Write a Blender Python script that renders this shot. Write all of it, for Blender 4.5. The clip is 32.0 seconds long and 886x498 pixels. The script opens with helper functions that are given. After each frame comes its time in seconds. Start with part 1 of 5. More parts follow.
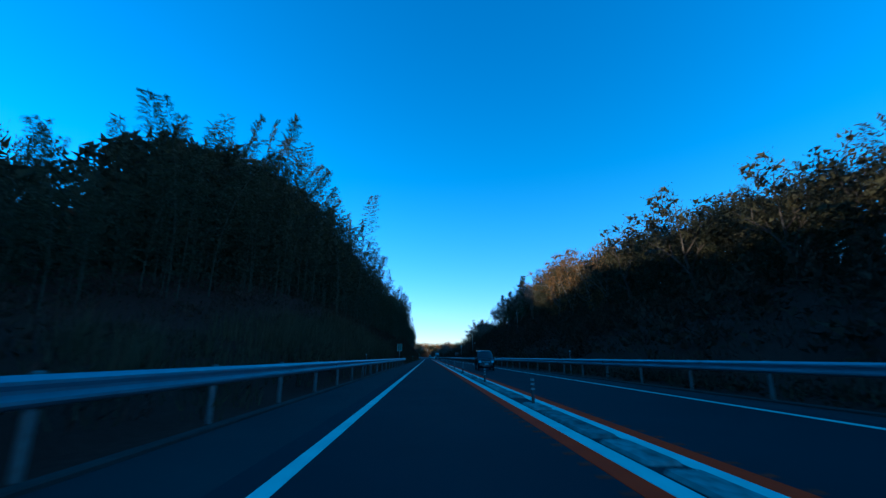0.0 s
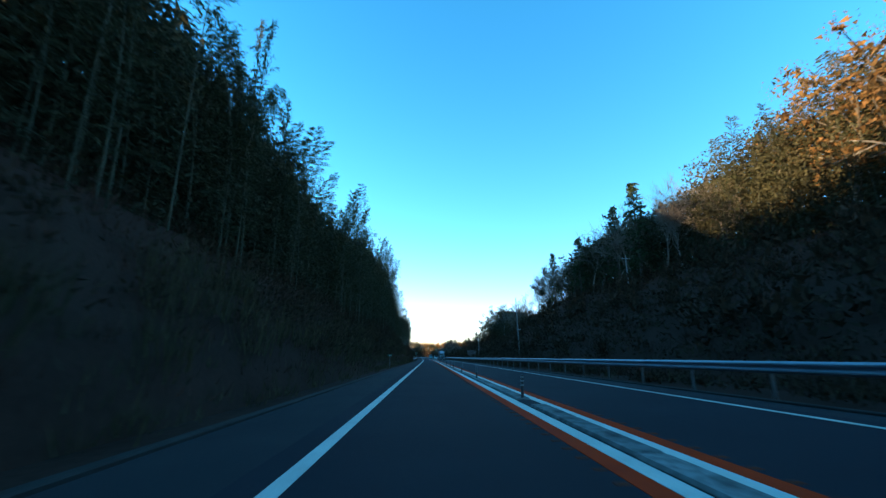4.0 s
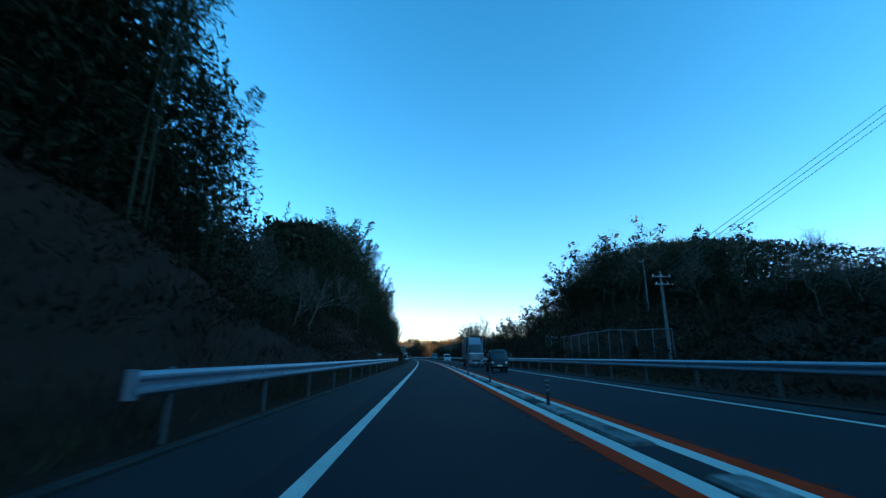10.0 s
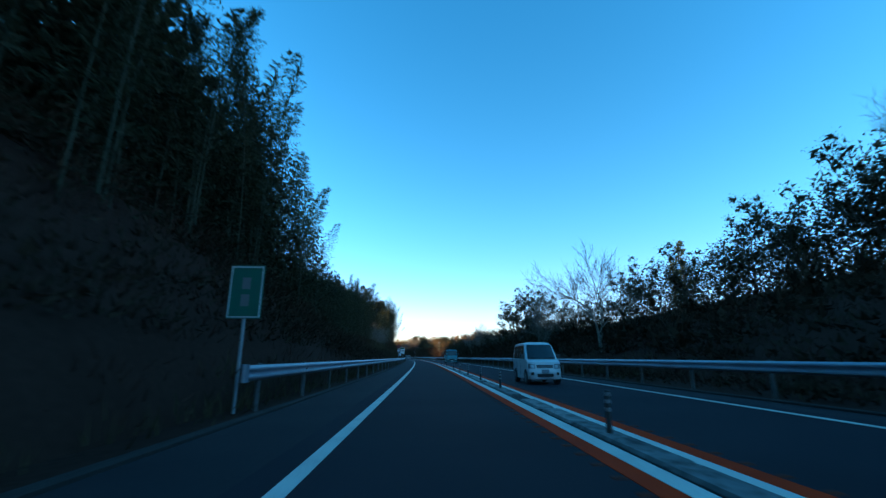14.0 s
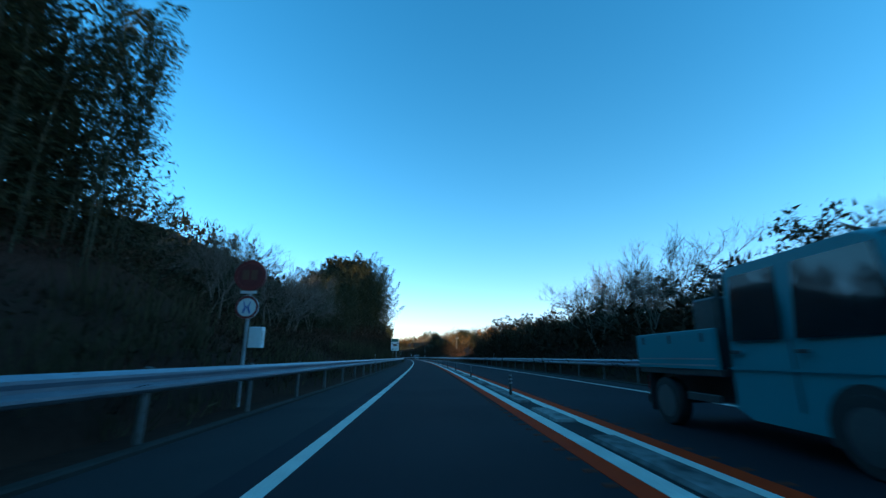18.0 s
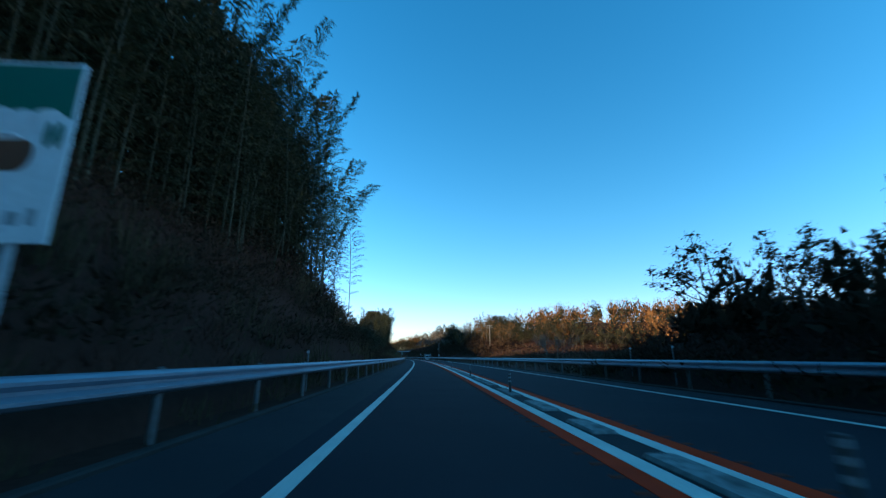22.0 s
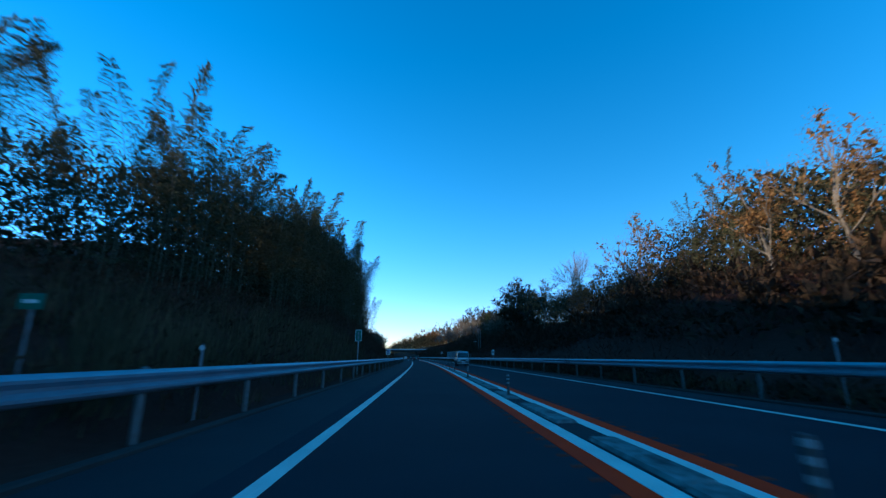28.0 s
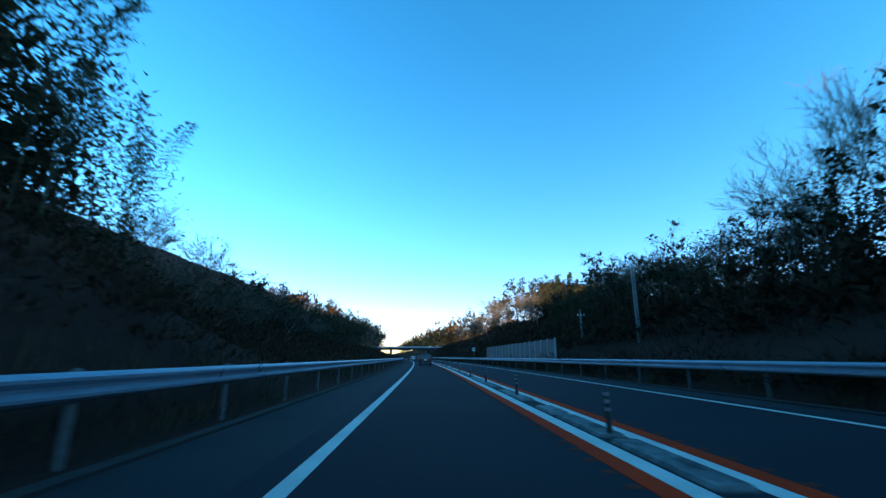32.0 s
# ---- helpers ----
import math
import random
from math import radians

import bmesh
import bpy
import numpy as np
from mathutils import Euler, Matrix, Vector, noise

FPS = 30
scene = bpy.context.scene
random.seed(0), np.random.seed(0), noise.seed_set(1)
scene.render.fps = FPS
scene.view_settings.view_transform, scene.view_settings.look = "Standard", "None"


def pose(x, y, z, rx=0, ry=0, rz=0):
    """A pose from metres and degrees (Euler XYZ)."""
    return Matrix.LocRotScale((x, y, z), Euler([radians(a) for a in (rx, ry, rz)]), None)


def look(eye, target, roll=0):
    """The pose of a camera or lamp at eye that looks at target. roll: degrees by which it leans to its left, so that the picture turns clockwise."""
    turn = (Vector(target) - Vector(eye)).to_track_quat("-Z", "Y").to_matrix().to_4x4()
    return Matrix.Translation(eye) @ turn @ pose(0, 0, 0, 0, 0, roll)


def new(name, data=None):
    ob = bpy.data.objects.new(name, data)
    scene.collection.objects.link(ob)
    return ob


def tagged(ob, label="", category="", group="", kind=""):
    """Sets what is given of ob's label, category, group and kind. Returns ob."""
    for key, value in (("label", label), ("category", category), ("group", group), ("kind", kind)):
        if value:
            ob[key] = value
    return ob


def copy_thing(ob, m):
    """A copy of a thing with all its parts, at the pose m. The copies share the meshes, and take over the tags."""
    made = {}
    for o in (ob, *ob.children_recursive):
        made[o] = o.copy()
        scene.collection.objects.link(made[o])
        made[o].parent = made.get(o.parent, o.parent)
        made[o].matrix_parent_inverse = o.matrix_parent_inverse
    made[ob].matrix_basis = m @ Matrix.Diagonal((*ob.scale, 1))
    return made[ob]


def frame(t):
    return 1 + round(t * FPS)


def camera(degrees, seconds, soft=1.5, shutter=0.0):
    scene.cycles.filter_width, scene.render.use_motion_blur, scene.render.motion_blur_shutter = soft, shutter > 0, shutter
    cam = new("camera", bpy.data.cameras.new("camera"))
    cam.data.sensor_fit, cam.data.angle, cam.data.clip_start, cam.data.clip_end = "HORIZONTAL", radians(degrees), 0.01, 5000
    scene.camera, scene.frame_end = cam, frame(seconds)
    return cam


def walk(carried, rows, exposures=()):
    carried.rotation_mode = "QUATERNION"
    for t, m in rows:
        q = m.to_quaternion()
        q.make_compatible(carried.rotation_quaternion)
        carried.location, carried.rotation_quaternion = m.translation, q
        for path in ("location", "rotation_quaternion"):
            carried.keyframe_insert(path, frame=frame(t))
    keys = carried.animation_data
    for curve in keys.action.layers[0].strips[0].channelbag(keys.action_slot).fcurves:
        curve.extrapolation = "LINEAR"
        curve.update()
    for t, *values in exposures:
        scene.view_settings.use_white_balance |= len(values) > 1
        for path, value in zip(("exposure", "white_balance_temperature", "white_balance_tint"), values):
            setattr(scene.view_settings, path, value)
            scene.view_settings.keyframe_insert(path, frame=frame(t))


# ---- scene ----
# ---- plan of the road: s runs along it, lat is metres to the right of the camera's usual line ----
SPEED = 20.0
EYE = 1.2
STEP = 5.0
S_MIN, S_MAX = -400.0, 2600.0


def bend(s):
    """Curvature of the road at s; positive turns left."""
    return float(np.interp(s, [150, 280, 560, 660, 900, 1000], [0, 1 / 3000, 1 / 2600, 1 / 2600, 1 / 2600, 0]))


def trace():
    xs, ys, hs = [0.0], [0.0], [0.0]
    n0 = int(-S_MIN / STEP)
    x, y, h = 0.0, 0.0, 0.0
    for i in range(int(S_MAX / STEP)):
        k = bend((i + 0.5) * STEP)
        hm = h + k * STEP / 2
        x, y, h = x - math.sin(hm) * STEP, y + math.cos(hm) * STEP, h + k * STEP
        xs.append(x), ys.append(y), hs.append(h)
    back = [-(n0 - i) * STEP for i in range(n0)]
    s = np.array(back + [i * STEP for i in range(len(xs))])
    return s, np.array([0.0] * n0 + xs), np.array(back + ys), np.array([0.0] * n0 + hs)


TS, TX, TY, TH = trace()


def heading(s):
    return float(np.interp(s, TS, TH))


def at(s, lat, z=0.0):
    """World place of road coordinates."""
    h = heading(s)
    return Vector((float(np.interp(s, TS, TX)) + math.cos(h) * lat, float(np.interp(s, TS, TY)) + math.sin(h) * lat, z))


def place(s, lat, z=0.0, turn=0.0, size=1.0, tall=None):
    """A pose on the road plan; turn in degrees from the direction of travel."""
    m = Matrix.Translation(at(s, lat, z)) @ Matrix.Rotation(heading(s) + radians(turn), 4, "Z")
    return m @ Matrix.Diagonal((size, size, tall or size, 1))


# ---- camera ----
cam = camera(92.5, 32.0, soft=1.4, shutter=0.2)
TILT, AIM = 14.3, -1.95
DRIFT = [(0, 0.09), (1, 0.12), (2, 0.06), (3, 0.0), (6, 0.05), (7, 0.0), (8, -0.09), (9, -0.17), (10, -0.2), (11, -0.25), (12, -0.14),
         (13, -0.05), (15, -0.05), (18, 0.14), (19, 0.14), (20, 0.08), (21, -0.05), (23, -0.05), (24, -0.02), (27, 0.03), (28, 0.2),
         (29, 0.2), (30, 0.05), (31, -0.02), (32, -0.06)]
ROWS = []
for i in range(65):
    t = i * 0.5
    d = float(np.interp(t, [a for a, b in DRIFT], [b for a, b in DRIFT]))
    p = at(SPEED * t, d, EYE)
    ROWS.append((t, pose(p.x, p.y, p.z, 90 + TILT, 0, math.degrees(heading(SPEED * t)) + AIM)))
EXPOSURES = [(0, 1.05, 4500, 4), (1, 1.93, 5120, 1), (3, 2.15, 5850, 4), (6, 2.42, 7000, 8), (8, 2.38, 7100, 8), (9, 1.93, 6300, 7), (12, 1.7, 6000, 7),
             (15, 1.73, 5950, 7), (18, 1.48, 6100, 5), (19, 1.07, 6050, 5), (20, 1.1, 6000, 5), (21, 1.57, 6000, 5), (22, 1.34, 5800, 5), (23, 1.37, 4700, 5), (24, 0.8, 4750, 5),
             (27, 0.8, 4650, 5), (28, 1.1, 4850, 6), (29, 1.66, 5800, 8), (32, 1.83, 5900, 9)]
walk(cam, ROWS, EXPOSURES)

# ---- light: low winter sun from the left and a little behind, clear sky ----
SUN_ELEVATION = radians(6.3)
SUN_AZIMUTH = radians(-110)          # clockwise from +y
world = bpy.data.worlds.new("clear_sky")
scene.world = world
world.use_nodes = True
wn = world.node_tree
sky = wn.nodes.new("ShaderNodeTexSky")
sky.sky_type, sky.sun_disc = "NISHITA", False
sky.sun_elevation, sky.sun_rotation = SUN_ELEVATION, -SUN_AZIMUTH
sky.air_density, sky.dust_density, sky.ozone_density = 0.9, 0.05, 2.0
tone = wn.nodes.new("ShaderNodeHueSaturation")
tone.inputs["Hue"].default_value = 0.495
tone.inputs["Saturation"].default_value = 1.3
back = wn.nodes["Background"]
back.inputs["Strength"].default_value = 0.17
wn.links.new(sky.outputs[0], tone.inputs["Color"])
# the paler, rosier air near the horizon of a winter dusk
way, axes, lift, air = wn.nodes.new("ShaderNodeTexCoord"), wn.nodes.new("ShaderNodeSeparateXYZ"), wn.nodes.new("ShaderNodeMapRange"), wn.nodes.new("ShaderNodeMix")
air.data_type, air.blend_type = "RGBA", "MULTIPLY"
air.inputs["B"].default_value = (1.0, 0.88, 1.38, 1)
lift.inputs["From Min"].default_value, lift.inputs["From Max"].default_value = 0.0, 0.3
lift.inputs["To Min"].default_value, lift.inputs["To Max"].default_value = 1.0, 0.0
wn.links.new(way.outputs["Generated"], axes.inputs[0])
wn.links.new(axes.outputs["Z"], lift.inputs["Value"])
wn.links.new(lift.outputs[0], air.inputs["Factor"])
wn.links.new(tone.outputs[0], air.inputs["A"])
wn.links.new(air.outputs["Result"], back.inputs["Color"])
sun = new("sun", bpy.data.lights.new("sun", "SUN"))
sun.data.energy, sun.data.angle, sun.data.color = 4.6, radians(0.5), (1.0, 0.7, 0.38)
to_sun = Vector((math.sin(SUN_AZIMUTH) * math.cos(SUN_ELEVATION), math.cos(SUN_AZIMUTH) * math.cos(SUN_ELEVATION), math.sin(SUN_ELEVATION)))
sun.matrix_world = look((0, 0, 60), Vector((0, 0, 60)) - to_sun)


# ---- materials ----
def material(name, color, rough=0.7, metal=0.0, other=None, scale=4.0, fine=60.0, bump=0.0, island=0.0, spec=0.5, leaf=0.0):
    """Base colour mixed with a second one by two scales of noise; island varies each loose piece; leaf lets light through."""
    m = bpy.data.materials.new(name)
    m.use_nodes = True
    n, l = m.node_tree.nodes, m.node_tree.links
    b = n["Principled BSDF"]
    b.inputs["Roughness"].default_value, b.inputs["Metallic"].default_value = rough, metal
    b.inputs["Specular IOR Level"].default_value = spec
    b.inputs["Base Color"].default_value = (*color, 1)
    out = b.inputs["Base Color"]
    if other is not None:
        where = n.new("ShaderNodeTexCoord")
        big, small = n.new("ShaderNodeTexNoise"), n.new("ShaderNodeTexNoise")
        big.inputs["Scale"].default_value, small.inputs["Scale"].default_value = scale, fine
        big.inputs["Detail"].default_value = 5
        for x in (big, small):
            l.new(where.outputs["Object"], x.inputs["Vector"])
        add = n.new("ShaderNodeMath")
        add.operation = "MULTIPLY_ADD"
        add.inputs[1].default_value, add.inputs[2].default_value = 0.5, 0.0
        l.new(small.outputs["Fac"], add.inputs[0])
        mul = n.new("ShaderNodeMath")
        mul.operation = "MULTIPLY"
        mul.inputs[1].default_value = 0.55
        l.new(big.outputs["Fac"], mul.inputs[0])
        l.new(mul.outputs[0], add.inputs[2])
        ramp = n.new("ShaderNodeMapRange")
        ramp.inputs["From Min"].default_value, ramp.inputs["From Max"].default_value = 0.35, 0.7
        l.new(add.outputs[0], ramp.inputs["Value"])
        mix = n.new("ShaderNodeMix")
        mix.data_type = "RGBA"
        mix.inputs["A"].default_value, mix.inputs["B"].default_value = (*color, 1), (*other, 1)
        l.new(ramp.outputs[0], mix.inputs["Factor"])
        src = mix.outputs["Result"]
        if island:
            geo = n.new("ShaderNodeNewGeometry")
            hsv = n.new("ShaderNodeHueSaturation")
            val = n.new("ShaderNodeMapRange")
            val.inputs["To Min"].default_value, val.inputs["To Max"].default_value = 1 - island, 1 + island
            l.new(geo.outputs["Random Per Island"], val.inputs["Value"])
            l.new(val.outputs[0], hsv.inputs["Value"])
            l.new(src, hsv.inputs["Color"])
            src = hsv.outputs["Color"]
        l.new(src, out)
        if bump:
            bp = n.new("ShaderNodeBump")
            bp.inputs["Strength"].default_value, bp.inputs["Distance"].default_value = bump, 0.02
            l.new(small.outputs["Fac"], bp.inputs["Height"])
            l.new(bp.outputs["Normal"], b.inputs["Normal"])
        if leaf:
            tr = n.new("ShaderNodeBsdfTranslucent")
            ms = n.new("ShaderNodeMixShader")
            ms.inputs[0].default_value = leaf
            l.new(src, tr.inputs["Color"])
            l.new(b.outputs[0], ms.inputs[1])
            l.new(tr.outputs[0], ms.inputs[2])
            l.new(ms.outputs[0], n["Material Output"].inputs["Surface"])
    return m


ASPHALT = material("asphalt", (0.022, 0.019, 0.024), 0.9, other=(0.034, 0.03, 0.036), scale=0.35, fine=45, bump=0.5, spec=0.1)
SHOULDER = material("old_asphalt", (0.028, 0.025, 0.028), 0.9, other=(0.043, 0.038, 0.039), scale=0.5, fine=35, bump=0.6, spec=0.12)
WHITE_PAINT = material("white_road_paint", (0.8, 0.75, 0.66), 0.75, other=(0.55, 0.52, 0.46), scale=1.2, fine=30, bump=0.3, spec=0.2)
ORANGE_PAINT = material("orange_road_paint", (0.72, 0.05, 0.008), 0.9, other=(0.5, 0.035, 0.01), scale=1.5, fine=30, bump=0.3, spec=0.05)
CONCRETE = material("pale_concrete", (0.25, 0.25, 0.235), 0.85, other=(0.14, 0.135, 0.13), scale=2.5, fine=25, bump=0.4)
KERB = material("weathered_kerb", (0.052, 0.047, 0.043), 0.9, other=(0.035, 0.031, 0.028), scale=1.5, fine=20, bump=0.4, spec=0.1)
POST_STEEL = material("weathered_post_steel", (0.16, 0.165, 0.17), 0.6, 0.4, other=(0.1, 0.09, 0.08), scale=2.5, fine=16, bump=0.2, spec=0.3)
STEEL = material("galvanised_steel", (0.33, 0.37, 0.43), 0.48, 0.65, other=(0.24, 0.27, 0.32), scale=1.2, fine=18, bump=0.05)
SOIL = material("slope_soil", (0.04, 0.019, 0.014), 0.95, other=(0.064, 0.032, 0.023), scale=0.25, fine=6, bump=0.8, spec=0.03)
DRY_GRASS = material("dry_grass", (0.11, 0.082, 0.045), 0.9, other=(0.055, 0.043, 0.022), scale=0.4, fine=5, island=0.4, leaf=0.25, spec=0.05)
BRUSH = material("dead_brush", (0.052, 0.026, 0.019), 0.95, other=(0.088, 0.046, 0.033), scale=0.3, fine=3, island=0.45, leaf=0.08, spec=0.02)
SCRUB = material("scrub_leaves", (0.036, 0.027, 0.016), 0.85, other=(0.07, 0.041, 0.026), scale=0.12, fine=1.5, island=0.45, leaf=0.15, spec=0.04)
BAMBOO_LEAF = material("bamboo_leaves", (0.037, 0.046, 0.022), 0.7, other=(0.066, 0.058, 0.03), scale=0.25, fine=2, island=0.35, leaf=0.18, spec=0.1)
BAMBOO_CULM = material("bamboo_culm", (0.03, 0.034, 0.019), 0.7, other=(0.085, 0.078, 0.05), scale=0.5, fine=4, spec=0.12)
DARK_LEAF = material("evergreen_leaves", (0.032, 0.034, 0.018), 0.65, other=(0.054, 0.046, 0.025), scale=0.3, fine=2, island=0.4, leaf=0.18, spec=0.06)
BROWN_LEAF = material("autumn_leaves", (0.19, 0.095, 0.036), 0.8, other=(0.12, 0.08, 0.032), scale=0.3, fine=2, island=0.4, leaf=0.3, spec=0.06)
NEEDLES = material("conifer_needles", (0.022, 0.042, 0.018), 0.7, other=(0.045, 0.055, 0.025), scale=0.4, fine=3, island=0.35, leaf=0.15, spec=0.08)
BARK = material("dark_bark", (0.05, 0.04, 0.033), 0.9, other=(0.09, 0.075, 0.06), scale=2, fine=14, bump=0.6, spec=0.1)
PALE_BARK = material("pale_bark", (0.17, 0.145, 0.12), 0.9, other=(0.1, 0.08, 0.062), scale=1.5, fine=12, bump=0.6, spec=0.1)
RUBBER = material("dark_rubber", (0.025, 0.025, 0.026), 0.75, other=(0.04, 0.038, 0.036), scale=3, fine=20)
POST_PLASTIC = material("dark_flexible_plastic", (0.035, 0.03, 0.03), 0.55, other=(0.05, 0.04, 0.036), scale=6, fine=30)
REFLECTIVE = material("white_reflective_band", (0.3, 0.3, 0.3), 0.35, other=(0.22, 0.22, 0.22), scale=8, fine=30)
GREEN_SIGN = material("green_sign_face", (0.014, 0.13, 0.085), 0.4, other=(0.016, 0.11, 0.08), scale=2, fine=12)
WHITE_SIGN = material("white_sign_face", (0.72, 0.74, 0.74), 0.4, other=(0.6, 0.62, 0.62), scale=2, fine=12)
RED_SIGN = material("dull_red_sign_face", (0.2, 0.025, 0.025), 0.4, other=(0.15, 0.02, 0.02), scale=2, fine=12)
BROWN_SIGN = material("brown_sign_print", (0.16, 0.06, 0.03), 0.4, other=(0.12, 0.05, 0.03), scale=4, fine=12)
DULL_RED = material("dull_red_sign_face", (0.16, 0.02, 0.02), 0.5, other=(0.11, 0.016, 0.016), scale=3, fine=14)
BLUE_SIGN = material("blue_sign_face", (0.03, 0.09, 0.3), 0.4, other=(0.03, 0.08, 0.25), scale=2, fine=12)
DARK_METAL = material("dark_metal", (0.05, 0.052, 0.055), 0.5, 0.3, other=(0.08, 0.08, 0.08), scale=3, fine=20)
GREY_PAINT = material("grey_painted_steel", (0.36, 0.375, 0.385), 0.55, 0.1, other=(0.27, 0.28, 0.29), scale=1.5, fine=14)
BARRIER = material("faded_barrier_panel", (0.1, 0.118, 0.125), 0.6, 0.0, other=(0.07, 0.082, 0.09), scale=1.5, fine=14)
GREY_DARK = material("shadowed_aluminium", (0.2, 0.21, 0.23), 0.5, 0.4, other=(0.15, 0.16, 0.17), scale=1, fine=40)
GROOVE = material("shadowed_groove_metal", (0.07, 0.074, 0.08), 0.6, 0.3, other=(0.05, 0.052, 0.056), scale=1, fine=40)
CAR_BLACK = material("black_car_paint", (0.012, 0.013, 0.016), 0.18, 0.2, other=(0.018, 0.018, 0.02), scale=1, fine=300)
CAR_WHITE = material("white_car_paint", (0.72, 0.73, 0.73), 0.25, 0.0, other=(0.66, 0.67, 0.67), scale=1, fine=300)
CAB_GREY = material("grey_truck_paint", (0.17, 0.18, 0.2), 0.3, 0.2, other=(0.14, 0.15, 0.165), scale=1, fine=200)
CAR_TEAL = material("teal_truck_paint", (0.05, 0.3, 0.34), 0.35, 0.0, other=(0.045, 0.26, 0.3), scale=1, fine=300)
CAR_SILVER = material("silver_panel", (0.36, 0.37, 0.39), 0.4, 0.3, other=(0.3, 0.31, 0.33), scale=1, fine=100)
GLASS = material("dark_glass", (0.015, 0.02, 0.024), 0.06, 0.0, other=(0.018, 0.023, 0.026), scale=1, fine=100, spec=0.7)
# leaf colour with the low sun's orange put into it, for the far woods
SUNLIT_LEAF = material("sun_gilded_leaves", (0.27, 0.115, 0.036), 0.8, other=(0.17, 0.088, 0.033), scale=0.12, fine=1.2, island=0.5, leaf=0.3, spec=0.05)
PALE_BLOCK = material("pale_kerb_block", (0.36, 0.35, 0.33), 0.85, other=(0.09, 0.086, 0.08), scale=1.4, fine=9, bump=0.5, spec=0.15)
RIB = material("dull_rumble_rib", (0.2, 0.045, 0.02), 0.9, other=(0.09, 0.035, 0.025), scale=0.8, fine=20, spec=0.05)
BLOCK = material("mottled_kerb_block", (0.26, 0.26, 0.25), 0.9, other=(0.045, 0.043, 0.041), scale=1.1, fine=7, bump=0.5, spec=0.15)
RIM = material("dull_wheel_rim", (0.16, 0.165, 0.17), 0.4, 0.5, other=(0.12, 0.12, 0.125), scale=3, fine=40)
RED_LENS = material("red_lamp_lens", (0.3, 0.01, 0.012), 0.2, other=(0.25, 0.01, 0.01), scale=3, fine=60)
CLEAR_LENS = material("clear_lamp_lens", (0.7, 0.72, 0.74), 0.12, 0.3, other=(0.6, 0.62, 0.64), scale=3, fine=60)


# ---- mesh helpers ----
rng = np.random.default_rng(7)


def mesh_of(name, verts, faces, mat, smooth=False):
    me = bpy.data.meshes.new(name)
    me.from_pydata([tuple(v) for v in verts], [], [tuple(f) for f in faces])
    me.materials.append(mat)
    if smooth:
        me.polygons.foreach_set("use_smooth", [True] * len(me.polygons))
        me.set_sharp_from_angle(angle=radians(42))
    me.update()
    return me


def soup(name, tris, mat):
    """A mesh of loose triangles from an array (n, 3, 3)."""
    n = len(tris)
    me = bpy.data.meshes.new(name)
    me.vertices.add(3 * n), me.loops.add(3 * n), me.polygons.add(n)
    me.vertices.foreach_set("co", np.asarray(tris, dtype=np.float32).ravel())
    me.loops.foreach_set("vertex_index", np.arange(3 * n, dtype=np.int32))
    me.polygons.foreach_set("loop_start", np.arange(0, 3 * n, 3, dtype=np.int32))
    me.materials.append(mat)
    me.update()
    return me


def part(name, me, parent=None, label="", m=None):
    """Links a mesh as one object under a thing or a part."""
    ob = new(name, me)
    if parent is not None:
        ob.parent = parent
    if m is not None:
        ob.matrix_basis = m
    return tagged(ob, label)


class Build:
    """Collects simple solids into one mesh."""

    def __init__(self):
        self.v, self.f = [], []

    def add(self, verts, faces):
        n = len(self.v)
        self.v += [tuple(p) for p in verts]
        self.f += [tuple(n + i for i in f) for f in faces]
        return self

    def box(self, lo, hi, c=0.0):
        """A box whose upright and top edges are cut by c."""
        (x0, y0, z0), (x1, y1, z1) = lo, hi
        if c <= 0:
            v = [(x, y, z) for z in (z0, z1) for y in (y0, y1) for x in (x0, x1)]
            return self.add(v, [(0, 2, 3, 1), (4, 5, 7, 6), (0, 1, 5, 4), (2, 6, 7, 3), (0, 4, 6, 2), (1, 3, 7, 5)])

        def ring(z, i):
            a, b, p, q = x0 + i, x1 - i, y0 + i, y1 - i
            return [(a + c, p, z), (b - c, p, z), (b, p + c, z), (b, q - c, z), (b - c, q, z), (a + c, q, z), (a, q - c, z), (a, p + c, z)]
        return self.rings([ring(z0, 0), ring(z1 - c, 0), ring(z1, c * 0.7)])

    def rings(self, rings, cap=True, closed=True):
        n, k = len(rings[0]), len(rings)
        f = []
        for r in range(k - 1):
            for i in range(n if closed else n - 1):
                j = (i + 1) % n
                f.append((r * n + i, r * n + j, (r + 1) * n + j, (r + 1) * n + i))
        if cap:
            f += [tuple(range(n))[::-1], tuple((k - 1) * n + i for i in range(n))]
        return self.add([p for r in rings for p in r], f)

    def tube(self, points, radii, n=6):
        pts = [Vector(p) for p in points]
        rings = []
        for i, p in enumerate(pts):
            d = (pts[min(i + 1, len(pts) - 1)] - pts[max(i - 1, 0)]).normalized()
            a = d.cross(Vector((0, 0, 1)) if abs(d.z) < 0.9 else Vector((1, 0, 0))).normalized()
            b = d.cross(a)
            r = radii[i] if isinstance(radii, (list, tuple)) else radii
            rings.append([p + (a * math.cos(q) + b * math.sin(q)) * r for q in [2 * math.pi * k / n for k in range(n)]])
        return self.rings(rings)

    def mesh(self, name, mat, smooth=False):
        return mesh_of(name, self.v, self.f, mat, smooth)


def strip(name, mat, s0, s1, section, step=5.0, closed=False, z_of=None):
    """A cross-section [(lat, z), ...] swept along the road."""
    b = Build()
    n = max(2, int(round((s1 - s0) / step)) + 1)
    rings = []
    for s in np.linspace(s0, s1, n):
        rings.append([at(s, lat, z) for lat, z in section])
    b.rings(rings, cap=closed, closed=closed)
    return b.mesh(name, mat)


